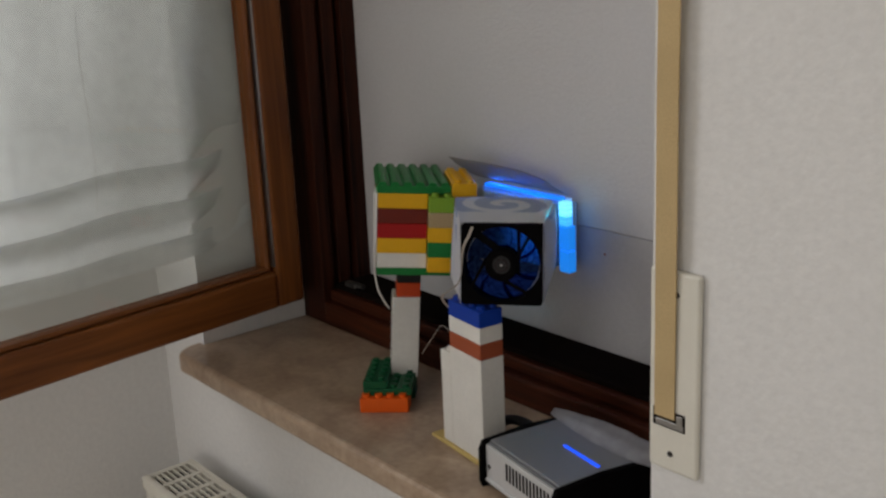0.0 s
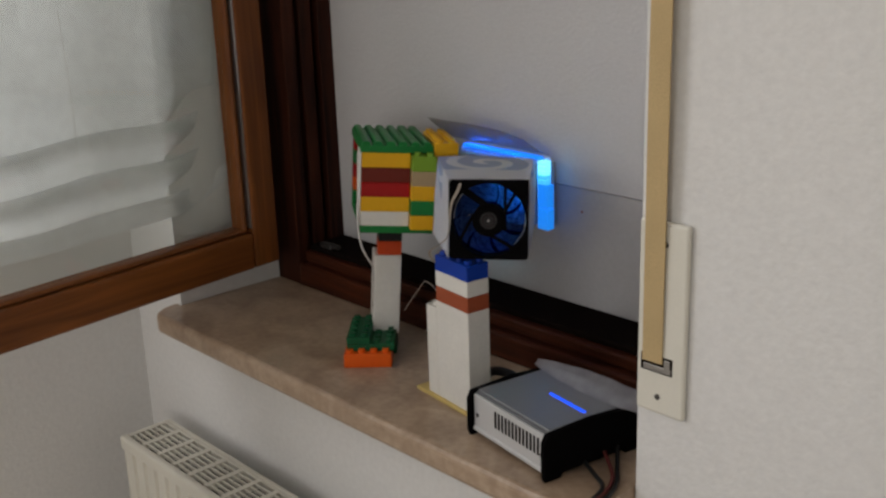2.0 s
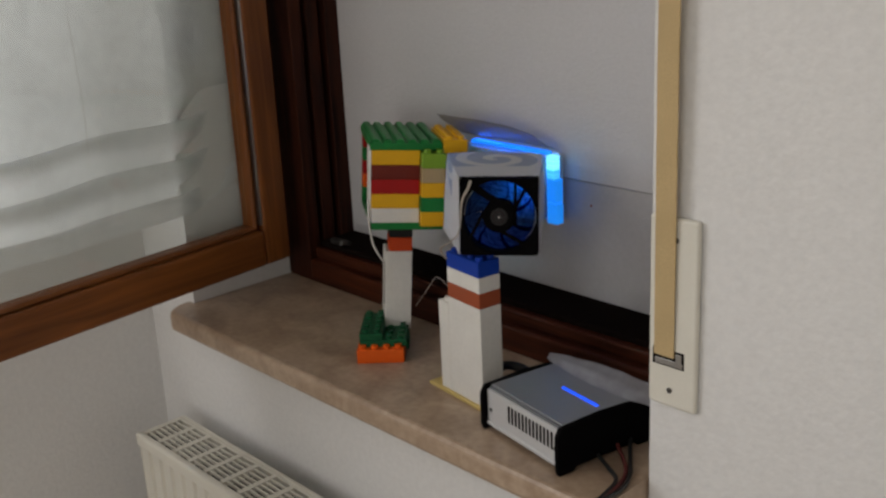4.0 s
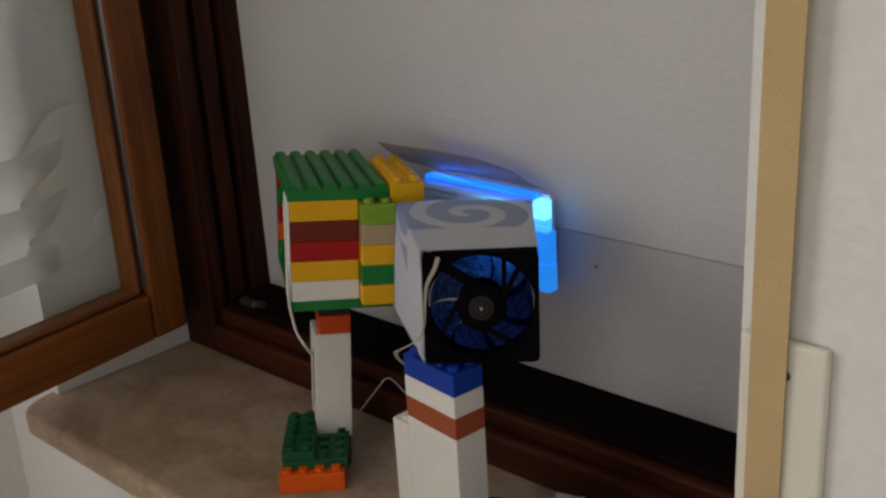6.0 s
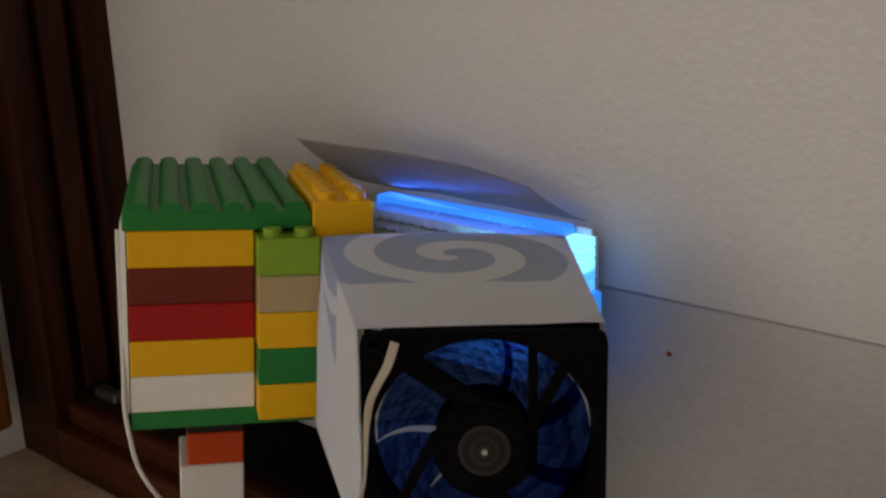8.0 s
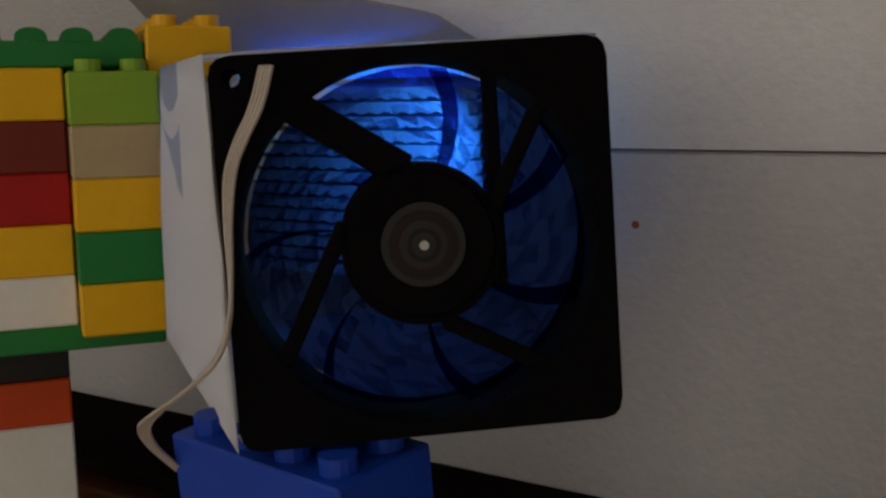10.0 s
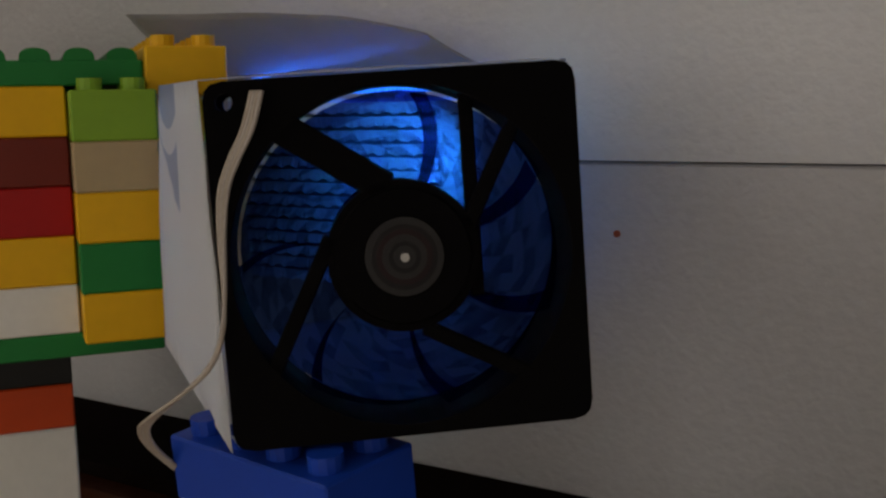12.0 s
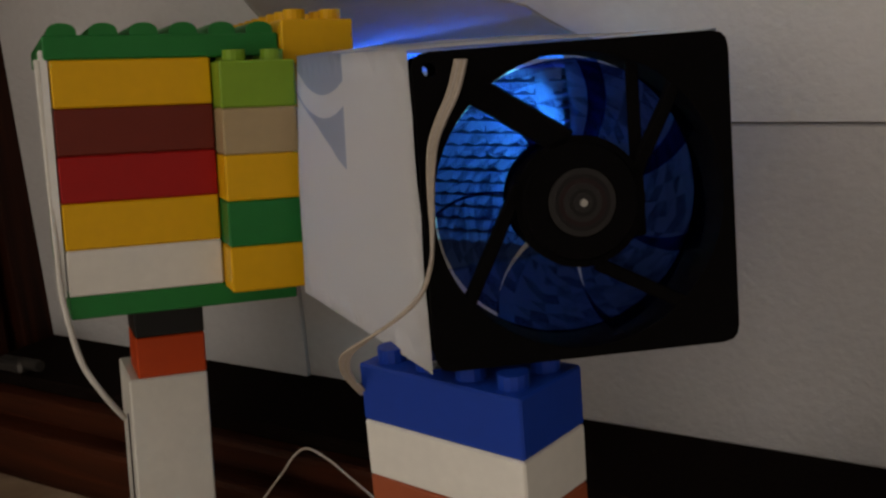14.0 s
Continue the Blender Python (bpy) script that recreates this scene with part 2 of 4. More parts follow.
HUB_RED = material("dark_red_ring", (0.014, 0.005, 0.006), 0.6, grain=0.1, spec=0.2)
FILM = film_material("clear_film", (0.37, 0.35, 0.32), 0.28, 0.3, 0.25, (0.90, 0.87, 0.82), 0.03, 0.08)
MILKY = film_material("milky_plastic_bag", (0.74, 0.74, 0.78), 0.48)
SHEER = film_material("sheer_white_fabric", (0.95, 0.96, 0.96), 0.08, 0.8, 0.7, (1, 1, 1), 0.02)
BLADE = film_material("smoky_blue_plastic", (0.001, 0.0015, 0.006), 0.97, 0.6, 0.3, (0.050, 0.11, 0.335), 0.0, 0.01)


def plastic(name, color):
    return material(name, color, 0.42, grain=0.03, grain_scale=200, blotch=0.05, blotch_scale=25, spec=0.25)


GREEN = plastic("green_plastic", (0.007, 0.176, 0.036))
LIME = plastic("lime_plastic", (0.20, 0.36, 0.03))
YELLOW = plastic("yellow_plastic", (0.756, 0.403, 0.010))
TAN = plastic("tan_plastic", (0.42, 0.31, 0.17))
RED = plastic("red_plastic", (0.36, 0.008, 0.008))
MAROON = plastic("maroon_plastic", (0.15, 0.018, 0.010))
RUST = plastic("rust_plastic", (0.33, 0.075, 0.030))
ORANGE = plastic("orange_plastic", (0.80, 0.115, 0.008))
# GREEN again, darkened by the shade the foot stands in
GREEN_SHADED = plastic("green_plastic_shaded", (0.004, 0.085, 0.030))
VERMILION = plastic("vermilion_plastic", (0.600, 0.064, 0.011))
BLUE = plastic("blue_plastic", (0.003, 0.040, 0.330))
WHITE = plastic("white_plastic", (0.72, 0.70, 0.65))
BLACK_BRICK = plastic("black_brick_plastic", (0.014, 0.013, 0.013))


# ---------------------------------------------------------------- helpers
def box(bm, lo, hi, bevel=0.0, seg=1):
    made = bmesh.ops.create_cube(bm, size=1.0)["verts"]
    c = [(a + b) / 2 for a, b in zip(lo, hi)]
    for v in made:
        v.co = Vector([c[i] + v.co[i] * (hi[i] - lo[i]) for i in range(3)])
    if bevel:
        edges = list({e for v in made for e in v.link_edges})
        bmesh.ops.bevel(bm, geom=edges, offset=bevel, segments=seg, affect="EDGES", profile=0.5)


def rod(bm, center, r, depth, axis="Z", seg=20, r2=None):
    rot = {"Z": Matrix(), "X": Matrix.Rotation(radians(90), 4, "Y"), "Y": Matrix.Rotation(radians(90), 4, "X")}[axis]
    bmesh.ops.create_cone(bm, cap_ends=True, segments=seg, radius1=r, radius2=r if r2 is None else r2, depth=depth,
                          matrix=Matrix.Translation(center) @ rot)


def prism(bm, outline, z0, z1):
    """An upright prism over an outline of (x, y) points."""
    low = [bm.verts.new((x, y, z0)) for x, y in outline]
    high = [bm.verts.new((x, y, z1)) for x, y in outline]
    bm.faces.new(low)
    bm.faces.new(high)
    for i in range(len(outline)):
        j = (i + 1) % len(outline)
        bm.faces.new((low[i], low[j], high[j], high[i]))
    bmesh.ops.recalc_face_normals(bm, faces=bm.faces[:])


def mesh_of(name, bm, mat, smooth=False):
    me = bpy.data.meshes.new(name)
    bmesh.ops.recalc_face_normals(bm, faces=bm.faces[:])
    bm.to_mesh(me)
    bm.free()
    me.materials.append(mat)
    if smooth:
        for p in me.polygons:
            p.use_smooth = True
    return me


def part(name, bm, mat, parent=None, label="", smooth=False):
    ob = new(name, mesh_of(name, bm, mat, smooth))
    ob.parent = parent
    return tagged(ob, label)


def solid(name, lo, hi, mat, parent=None, label="", bevel=0.0, seg=1):
    bm = bmesh.new()
    box(bm, lo, hi, bevel, seg)
    return part(name, bm, mat, parent, label)


def thing(name, m, label, category, group=""):
    ob = new(name)
    ob.matrix_world = m
    ob.empty_display_size = 0.02
    return tagged(ob, label, category, group)


def structure(name, bm, mat, label):
    return tagged(part(name, bm, mat), label, kind="structure")


def tube(name, points, r, mat, parent=None, label="", flat=1.0, seg=8, steps=8):
    """A smooth cable through the points, as one mesh; flat < 1 gives a ribbon."""
    pts = [Vector(p) for p in points]
    path = []
    for i in range(len(pts) - 1):
        p0, p1, p2, p3 = pts[max(i - 1, 0)], pts[i], pts[i + 1], pts[min(i + 2, len(pts) - 1)]
        for s in range(steps):
            t = s / steps
            path.append(0.5 * (2 * p1 + (p2 - p0) * t + (2 * p0 - 5 * p1 + 4 * p2 - p3) * t * t + (3 * p1 - p0 - 3 * p2 + p3) * t ** 3))
    path.append(pts[-1])
    bm = bmesh.new()
    rings, side = [], None
    for i, p in enumerate(path):
        way = (path[min(i + 1, len(path) - 1)] - path[max(i - 1, 0)]).normalized()
        if side is None:
            side = way.orthogonal().normalized()
        side = (side - way * side.dot(way)).normalized()
        up = way.cross(side)
        rings.append([bm.verts.new(p + side * (r * math.cos(a)) + up * (r * flat * math.sin(a))) for a in
                      [2 * math.pi * k / seg for k in range(seg)]])
    for a, b in zip(rings, rings[1:]):
        for k in range(seg):
            bm.faces.new((a[k], a[(k + 1) % seg], b[(k + 1) % seg], b[k]))
    bm.faces.new(rings[0])
    bm.faces.new(rings[-1])
    return part(name, bm, mat, parent, label, smooth=True)


PITCH, LAYER = 0.0159, 0.0192
brick_meshes = {}


def brick_mesh(nx, ny, h, studs, r=0.0047):
    """The shell of a building brick of nx by ny studs, from its lower corner."""
    key = (nx, ny, round(h, 4), studs)
    if key not in brick_meshes:
        bm = bmesh.new()
        g = 0.0001
        box(bm, (g, g, 0.0), (nx * PITCH - g, ny * PITCH - g, h - 0.0001), 0.0007)
        if studs:
            for i in range(nx):
                for j in range(ny):
                    rod(bm, ((i + 0.5) * PITCH, (j + 0.5) * PITCH, h + 0.0021), r, 0.0046, seg=14)
        brick_meshes[key] = mesh_of("brick", bm, WHITE)
    return brick_meshes[key]


def brick(parent, mat, nx, ny, x, y, z, layers=1.0, studs=False, name="brick", label=""):
    ob = new(name, brick_mesh(nx, ny, layers * LAYER, studs))
    ob.parent = parent
    ob.location = (x, y, z)
    ob.material_slots[0].link = "OBJECT"
    ob.material_slots[0].material = mat
    return tagged(ob, label)


# ---------------------------------------------------------------- the room
LEFT, RIGHT, BACK, FLOOR, TOP = -1.05, 2.4, -3.3, -0.92, 1.55
WALL, WALL_R = -0.058, -0.02
SILL = -0.0075        # top of the stone sill
OUT = 0.30

# floor out of view, made pale so its bounce brightens the low walls
bm = bmesh.new()
box(bm, (LEFT - 0.2, BACK - 0.2, FLOOR - 0.12), (RIGHT + 0.2, OUT, FLOOR))
structure("floor", bm, FLOOR_BOUNCE, "unseen pale wooden floor, kept light to bounce light upward")
bm = bmesh.new()
box(bm, (LEFT - 0.2, BACK - 0.2, TOP), (RIGHT + 0.2, OUT, TOP + 0.12))
structure("ceiling", bm, CEIL, "plain white painted ceiling of the room")
bm = bmesh.new()
box(bm, (LEFT - 0.2, -0.46, FLOOR), (LEFT, OUT, TOP))
box(bm, (LEFT - 0.2, BACK - 0.2, FLOOR), (LEFT, -1.76, TOP))
box(bm, (LEFT - 0.2, -1.76, FLOOR), (LEFT, -0.46, 0.30))
box(bm, (LEFT - 0.2, -1.76, 1.40), (LEFT, -0.46, TOP))
structure("wall_west", bm, PLASTER, "white plastered side wall with a daylight window opening")
bm = bmesh.new()
box(bm, (RIGHT, BACK - 0.2, FLOOR), (RIGHT + 0.2, OUT, TOP))
structure("wall_east", bm, PLASTER, "white plastered wall far from the window")
# the wall behind the viewer, with a real window opening
bm = bmesh.new()
WX0, WX1, WZ0, WZ1 = -0.35, 1.45, -0.45, 0.95
box(bm, (LEFT, BACK - 0.2, FLOOR), (WX0, BACK, TOP))
box(bm, (WX1, BACK - 0.2, FLOOR), (RIGHT, BACK, TOP))
box(bm, (WX0, BACK - 0.2, FLOOR), (WX1, BACK, WZ0))
box(bm, (WX0, BACK - 0.2, WZ1), (WX1, BACK, TOP))
structure("wall_south", bm, PLASTER, "white plastered wall with a daylight window opening")

# window wall: right pier, left pier, breast under the sill, lintel; splayed reveals
CORNER_R, CORNER_L = -0.055, -0.905
bm = bmesh.new()
prism(bm, [(CORNER_R, WALL_R), (RIGHT, WALL_R), (RIGHT, OUT), (CORNER_R, OUT)], FLOOR, 1.25)
structure("wall_north_1", bm, PLASTER, "white rough plastered pier beside the window niche")
bm = bmesh.new()
prism(bm, [(LEFT, WALL), (CORNER_L, WALL), (CORNER_L, OUT), (LEFT, OUT)], SILL - 0.034, 1.25)
structure("wall_north_2", bm, PLASTER, "narrow white plastered pier beside the window niche")
bm = bmesh.new()
box(bm, (LEFT, WALL, FLOOR), (CORNER_R - 0.001, OUT, SILL - 0.034))
structure("wall_north_3", bm, PLASTER, "white plastered wall under the stone sill")
bm = bmesh.new()
box(bm, (LEFT, WALL, 1.25), (RIGHT, OUT, TOP))
structure("wall_north_4", bm, PLASTER, "white plastered lintel over the window")

# stone sill with a rounded nose
bm = bmesh.new()
prism(bm, [(-0.918, -0.086), (-0.912, -0.098), (-0.898, -0.106), (CORNER_R - 0.002, -0.104), (CORNER_R - 0.002, 0.20), (CORNER_L + 0.001, 0.20), (CORNER_L + 0.001, WALL - 0.001), (-0.918, WALL - 0.001)],
      SILL - 0.032, SILL)
bmesh.ops.bevel(bm, geom=[e for e in bm.edges if all(v.co.y < -0.08 for v in e.verts)], offset=0.008, segments=3, affect="EDGES", profile=0.5)
structure("window_sill", bm, STONE, "polished beige-brown limestone window sill with rounded edge")

# fixed window frame
window = tagged(thing("window_1", Matrix(), "dark brown stained wooden window frame closed with white boards", "window"), kind="structure")
FY = 0.128            # face of the fixed frame
PY0 = 0.221           # face of the boards
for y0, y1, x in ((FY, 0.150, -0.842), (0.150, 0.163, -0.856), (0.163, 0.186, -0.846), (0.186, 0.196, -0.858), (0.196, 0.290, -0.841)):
    solid("left_jamb", (CORNER_L + 0.0005, y0, SILL), (x, y1, 1.25), WOOD_DARK_SHADED, window, bevel=0.002, seg=2)
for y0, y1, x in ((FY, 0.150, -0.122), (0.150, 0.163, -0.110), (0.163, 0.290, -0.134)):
    solid("right_jamb", (x, y0, SILL), (CORNER_R - 0.0005, y1, 1.25), WOOD_DARK_SHADED, window, bevel=0.002, seg=2)
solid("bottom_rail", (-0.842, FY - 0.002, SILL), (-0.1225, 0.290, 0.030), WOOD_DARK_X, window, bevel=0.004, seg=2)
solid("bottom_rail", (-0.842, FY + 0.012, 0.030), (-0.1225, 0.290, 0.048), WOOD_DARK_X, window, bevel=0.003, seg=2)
# dark strip where only shade lies between the rail and the boards
solid("shade_strip", (-0.8405, FY + 0.022, 0.048), (-0.1345, 0.290, 0.057), RECESS_BLACK, window, "near-black strip for the shade above the bottom rail", bevel=0.002)
# boards that close the opening, one on the other, with an uneven joint
solid("lower_board", (-0.590, PY0 + 0.0020, 0.057), (-0.1345, 0.260, 0.2195), BOARD_LOW, window, "greyer white foam board, lower piece", bevel=0.0012)
bm = bmesh.new()
prism(bm, [(-0.8405, 0.057), (-0.590, 0.057), (-0.590, 0.2208), (-0.1345, 0.2208), (-0.1345, 1.25), (-0.8405, 1.25)], 0.0, 0.040)
bmesh.ops.rotate(bm, verts=bm.verts[:], cent=(0, 0, 0), matrix=Matrix.Rotation(radians(90), 3, "X"))
bmesh.ops.translate(bm, verts=bm.verts[:], vec=(0, PY0 + 0.040, 0))
part("upper_board", bm, BOARD, window, "white foam board, upper piece")
bm = bmesh.new()
rod(bm, (-0.329, PY0 + 0.0020, 0.188), 0.0017, 0.001, "Y", 10)
part("mark", bm, RUST, window, "small red mark on the board")
bm = bmesh.new()
box(bm, (-0.815, 0.150, 0.0575), (-0.785, 0.162, 0.066), 0.002)
rod(bm, (-0.780, 0.156, 0.064), 0.004, 0.02, "X", 12)
part("espagnolette", bm, DARK_STEEL, window, "small dark metal locking fitting")

# ---------------------------------------------------------------- open casement
sash_way = Vector((0.055, -0.462, 0)).normalized()
sash_angle = math.degrees(math.atan2(sash_way.y, sash_way.x))
casement = thing("casement", pose(-0.851, 0.098, 0.040, 0, 0, sash_angle), "open brown varnished wooden casement with clear glass", "window")
SL, SH, ST = 0.72, 1.16, 0.044     # local: x along the sash, y towards the side wall is negative
solid("hinge_stile", (0.0, -ST, 0.0), (0.050, 0.0, SH), WOOD_SASH, casement, bevel=0.005, seg=2)
solid("lock_stile", (SL - 0.085, -ST, 0.0), (SL, 0.0, SH), WOOD_SASH, casement, bevel=0.005, seg=2)
solid("bottom_rail", (0.050, -ST, 0.0), (SL - 0.085, 0.0, 0.058), WOOD_SASH_X, casement, bevel=0.005, seg=2)
solid("top_rail", (0.050, -ST, SH - 0.072), (SL - 0.085, 0.0, SH), WOOD_SASH_X, casement, bevel=0.005, seg=2)
for x0, x1, z0, z1 in ((0.0545, 0.064, 0.058, SH - 0.072), (SL - 0.100, SL - 0.085, 0.058, SH - 0.072)):
    solid("glazing_bead", (x0, -ST + 0.006, z0), (x1, -0.008, z1), WOOD_SASH, casement, bevel=0.003)
solid("glazing_bead", (0.058, -ST + 0.006, 0.058), (SL - 0.100, -0.008, 0.066), WOOD_SASH_X, casement, bevel=0.003)
solid("spacer", (0.0503, -0.030, 0.0665), (0.0540, -0.0035, SH - 0.073), STEEL, casement, "silver spacer bar")


def glass_material():
    m = bpy.data.materials.new("window_glass")
    m.use_nodes = True
    nt = m.node_tree
    nt.nodes.remove(nt.nodes["Principled BSDF"])
    see = nt.nodes.new("ShaderNodeBsdfTransparent")
    see.inputs[0].default_value = (0.95, 0.97, 0.96, 1)
    glo = nt.nodes.new("ShaderNodeBsdfGlossy")
    glo.inputs["Roughness"].default_value = 0.02
    lay = nt.nodes.new("ShaderNodeLayerWeight")
    lay.inputs["Blend"].default_value = 0.5
    power = nt.nodes.new("ShaderNodeMath")
    power.operation = "POWER"
    power.inputs[1].default_value = 4.0
    nt.links.new(lay.outputs["Facing"], power.inputs[0])
    gain = nt.nodes.new("ShaderNodeMath")
    gain.operation = "MULTIPLY_ADD"
    gain.inputs[1].default_value, gain.inputs[2].default_value = 0.45, 0.03
    nt.links.new(power.outputs[0], gain.inputs[0])
    mix = nt.nodes.new("ShaderNodeMixShader")
    nt.links.new(gain.outputs[0], mix.inputs[0])
    nt.links.new(see.outputs[0], mix.inputs[1])
    nt.links.new(glo.outputs[0], mix.inputs[2])
    nt.links.new(mix.outputs[0], nt.nodes["Material Output"].inputs[0])
    return m


pane = solid("pane", (0.0645, -0.026, 0.0665), (SL - 0.1005, -0.022, SH - 0.073), glass_material(), casement, "clear window pane")
pane.visible_shadow = False

# pleated sheer blind on the room side of the glass
blind = thing("roman_blind", pose(-0.851, 0.098, 0.040, 0, 0, sash_angle), "sheer white fabric blind with loose folds at its hem", "blind")


def cloth(name, x0, x1, rows, parent, mat, nx=90, wobble=0.003, label=""):
    """A hanging cloth: rows of (z, y) down its height."""
    bm = bmesh.new()
    grid = []
    for k, (z, y) in enumerate(rows):
        line = []
        for i in range(nx + 1):
            x = x0 + (x1 - x0) * i / nx
            w = noise.noise(Vector((x * 9.0, z * 5.0, 3.1))) * wobble * 1.6 + math.sin(x * 38 + z * 3) * wobble * 0.5
            fall = max(0.0, (0.34 - z) / 0.25)
            sag = noise.noise(Vector((x * 5.0, 7.7, z * 9.0))) * wobble * 2.4 + 0.055 * fall * max(0.0, 1 - (x - x0) / 0.11) ** 1.5
            line.append(bm.verts.new((x, y + w, z + sag)))
        grid.append(line)
    for a, b in zip(grid, grid[1:]):
        for i in range(nx):
            bm.faces.new((a[i], a[i + 1], b[i + 1], b[i]))
    return part(name, bm, mat, parent, label, smooth=True)


rows = [(1.08 - 0.02 * k, -0.060) for k in range(41)]
for base, deep in ((0.262, 0.010), (0.205, 0.016), (0.150, 0.020)):
    for k in range(11):
        a = k / 10 * 2 * math.pi
        rows.append((base - 0.0032 * k + 0.012 * math.cos(a), -0.062 - deep * math.sin(a / 2) ** 2 - 0.02 * (0.262 - base)))
rows += [(0.112, -0.064), (0.103, -0.063), (0.096, -0.062)]
cloth("fabric", 0.030, SL - 0.05, rows, blind, SHEER, nx=130, wobble=0.0055)
for x in (0.300,):
    tube("cord", [(x, -0.059, 1.07), (x + 0.004, -0.0585, 0.6), (x - 0.002, -0.058, 0.30), (x + 0.003, -0.060, 0.20)], 0.0004, WIRE_WHITE, blind, "thin white lifting cord")
solid("head_rail", (0.066, -0.074, 1.075), (SL - 0.045, -0.046, 1.10), CREAM, blind, bevel=0.003)

# ---------------------------------------------------------------- shutter strap on the pier
winder = thing("shutter_strap_winder", pose(0, WALL_R, 0), "cream plastic shutter strap winder plate with ochre webbing strap", "shutter winder")
bm = bmesh.new()
box(bm, (-0.0530, -0.0070, 0.088), (0.0030, 0.0, 0.286), 0.0035, 3)
part("plate", bm, CREAM, winder)
solid("slot", (-0.0475, -0.0074, 0.132), (-0.0105, -0.0066, 0.150), RECESS_BLACK, winder, "dark strap slot", bevel=0.0003)
solid("roller", (-0.0440, -0.0084, 0.1335), (-0.0120, -0.0070, 0.1395), STEEL, winder, "worn steel strap roller", bevel=0.0006)
solid("latch", (-0.0200, -0.0086, 0.1385), (-0.0130, -0.0072, 0.1480), STEEL, winder, "small steel latch", bevel=0.0006)
for z in (0.1065, 0.264):
    bm = bmesh.new()
    rod(bm, (-0.0270 if z < 0.2 else -0.0222, -0.0072, z), 0.0030, 0.0012, "Y", 12)
    rod(bm, (-0.0270 if z < 0.2 else -0.0222, -0.0079, z), 0.0014, 0.0010, "Y", 6)
    part("screw", bm, DARK_STEEL, winder, "dark screw head")
bm = bmesh.new()
N = 40
grid = []
for k in range(N + 1):
    z = 0.143 + (1.25 - 0.143) * k / N
    y = -0.0092 - 0.004 * min(1.0, (z - 0.139) / 0.3)
    off = 0.0022 * min(1.0, (z - 0.143) / 0.33) + 0.0006 * noise.noise(Vector((0, 0, z * 9)))
    grid.append([bm.verts.new((x + off, y + dy, z)) for x, dy in ((-0.0445, 0), (-0.0215, 0), (-0.0215, 0.0014), (-0.0445, 0.0014))])
for a, b in zip(grid, grid[1:]):
    for k in range(4):
        bm.faces.new((a[k], a[(k + 1) % 4], b[(k + 1) % 4], b[k]))
bm.faces.new(grid[0])
bm.faces.new(grid[-1])
part("strap", bm, STRAP, winder, "worn ochre webbing strap")

# ---------------------------------------------------------------- heating radiator under the sill
RX0, RX1, RY0, RY1, RZ = -0.932, 0.07, -0.173, -0.090, -0.200
heater = thing("heating_radiator", pose(RX0, RY0, RZ - 0.50), "cream enamelled panel radiator with slotted top grille", "radiator")
RL, RD, RH = RX1 - RX0, RY1 - RY0, 0.50
bm = bmesh.new()
ribs = []
pitch = 0.0333
n = int(RL / pitch)
for i in range(n):
    a = 0.01 + i * pitch
    ribs += [(a, 0.0), (a + 0.021, 0.0), (a + 0.024, 0.005), (a + 0.030, 0.005)]
front = [(x, y) for x, y in ribs] + [(RL - 0.005, 0.0), (RL - 0.005, 0.012), (0.005, 0.012)]
prism(bm, front, 0.03, RH - 0.022)
part("front_panel", bm, ENAMEL, heater)
solid("back_panel", (0.005, RD - 0.012, 0.03), (RL - 0.005, RD, RH - 0.02), ENAMEL, heater)
for x in (0.0, RL - 0.004):
    solid("side_cover", (x, 0.002, 0.02), (x + 0.004, RD - 0.002, RH - 0.002), ENAMEL, heater, bevel=0.0015)
solid("top_edge", (0.0, -0.003, RH - 0.022), (RL, 0.010, RH), ENAMEL, heater, bevel=0.004, seg=2)
solid("top_edge", (0.0, RD - 0.008, RH - 0.012), (RL, RD, RH), ENAMEL, heater, bevel=0.003)
for k in range(8):
    y = 0.0150 + k * 0.0094
    solid("grille_bar", (0.004, y, RH - 0.006), (RL - 0.004, y + 0.0030, RH - 0.001), ENAMEL, heater)
for k in range(int(RL / 0.045) + 1):
    x = 0.004 + k * 0.045
    solid("cross_bar", (x, 0.010, RH - 0.011), (x + 0.009, RD - 0.008, RH - 0.0004), ENAMEL, heater)
# black filling just under the grille stands in for the shade in its slots
solid("slot_shade", (0.006, 0.013, 0.04), (RL - 0.006, RD - 0.013, RH - 0.010), RECESS_BLACK, heater, "black block that puts shade behind the grille slots")

# ---------------------------------------------------------------- brick housing with its pillar
housing = thing("toy_brick_housing", pose(-0.5190, 0.0026, 0.0, 0, 0, 54.46), "housing of coloured toy building bricks on a leaning white pillar", "toy bricks")
Z0 = 0.1822
LEAN = Matrix.Translation((0, 0, Z0)) @ pose(0, 0, 0, -3.9, 4.7, 0) @ Matrix.Translation((0, 0, -Z0))


def leaning(ob):
    ob.matrix_basis = LEAN @ Matrix.Translation(ob.location)
    return ob


def lean_brick(mat, nx, ny, x, y, z, layers=1.0, studs=False, name="brick", label=""):
    return leaning(brick(housing, mat, nx, ny, x, y, z, layers, studs, name, label))


for k, mat in enumerate((WHITE, YELLOW, RED, MAROON, YELLOW)):
    lean_brick(mat, 4, 2, 0.0, 0.0, Z0 + k * LAYER)
for k, mat in enumerate((YELLOW, GREEN, YELLOW, TAN, LIME)):
    lean_brick(mat, 2, 2, 4 * PITCH + 0.0004, -PITCH, Z0 - 0.002 + k * LAYER, studs=(k == 4))
    lean_brick((GREEN, YELLOW, RED, YELLOW, GREEN)[k], 1 if k == 4 else 2, 4, 4 * PITCH, PITCH + 0.0005, Z0 + k * LAYER)
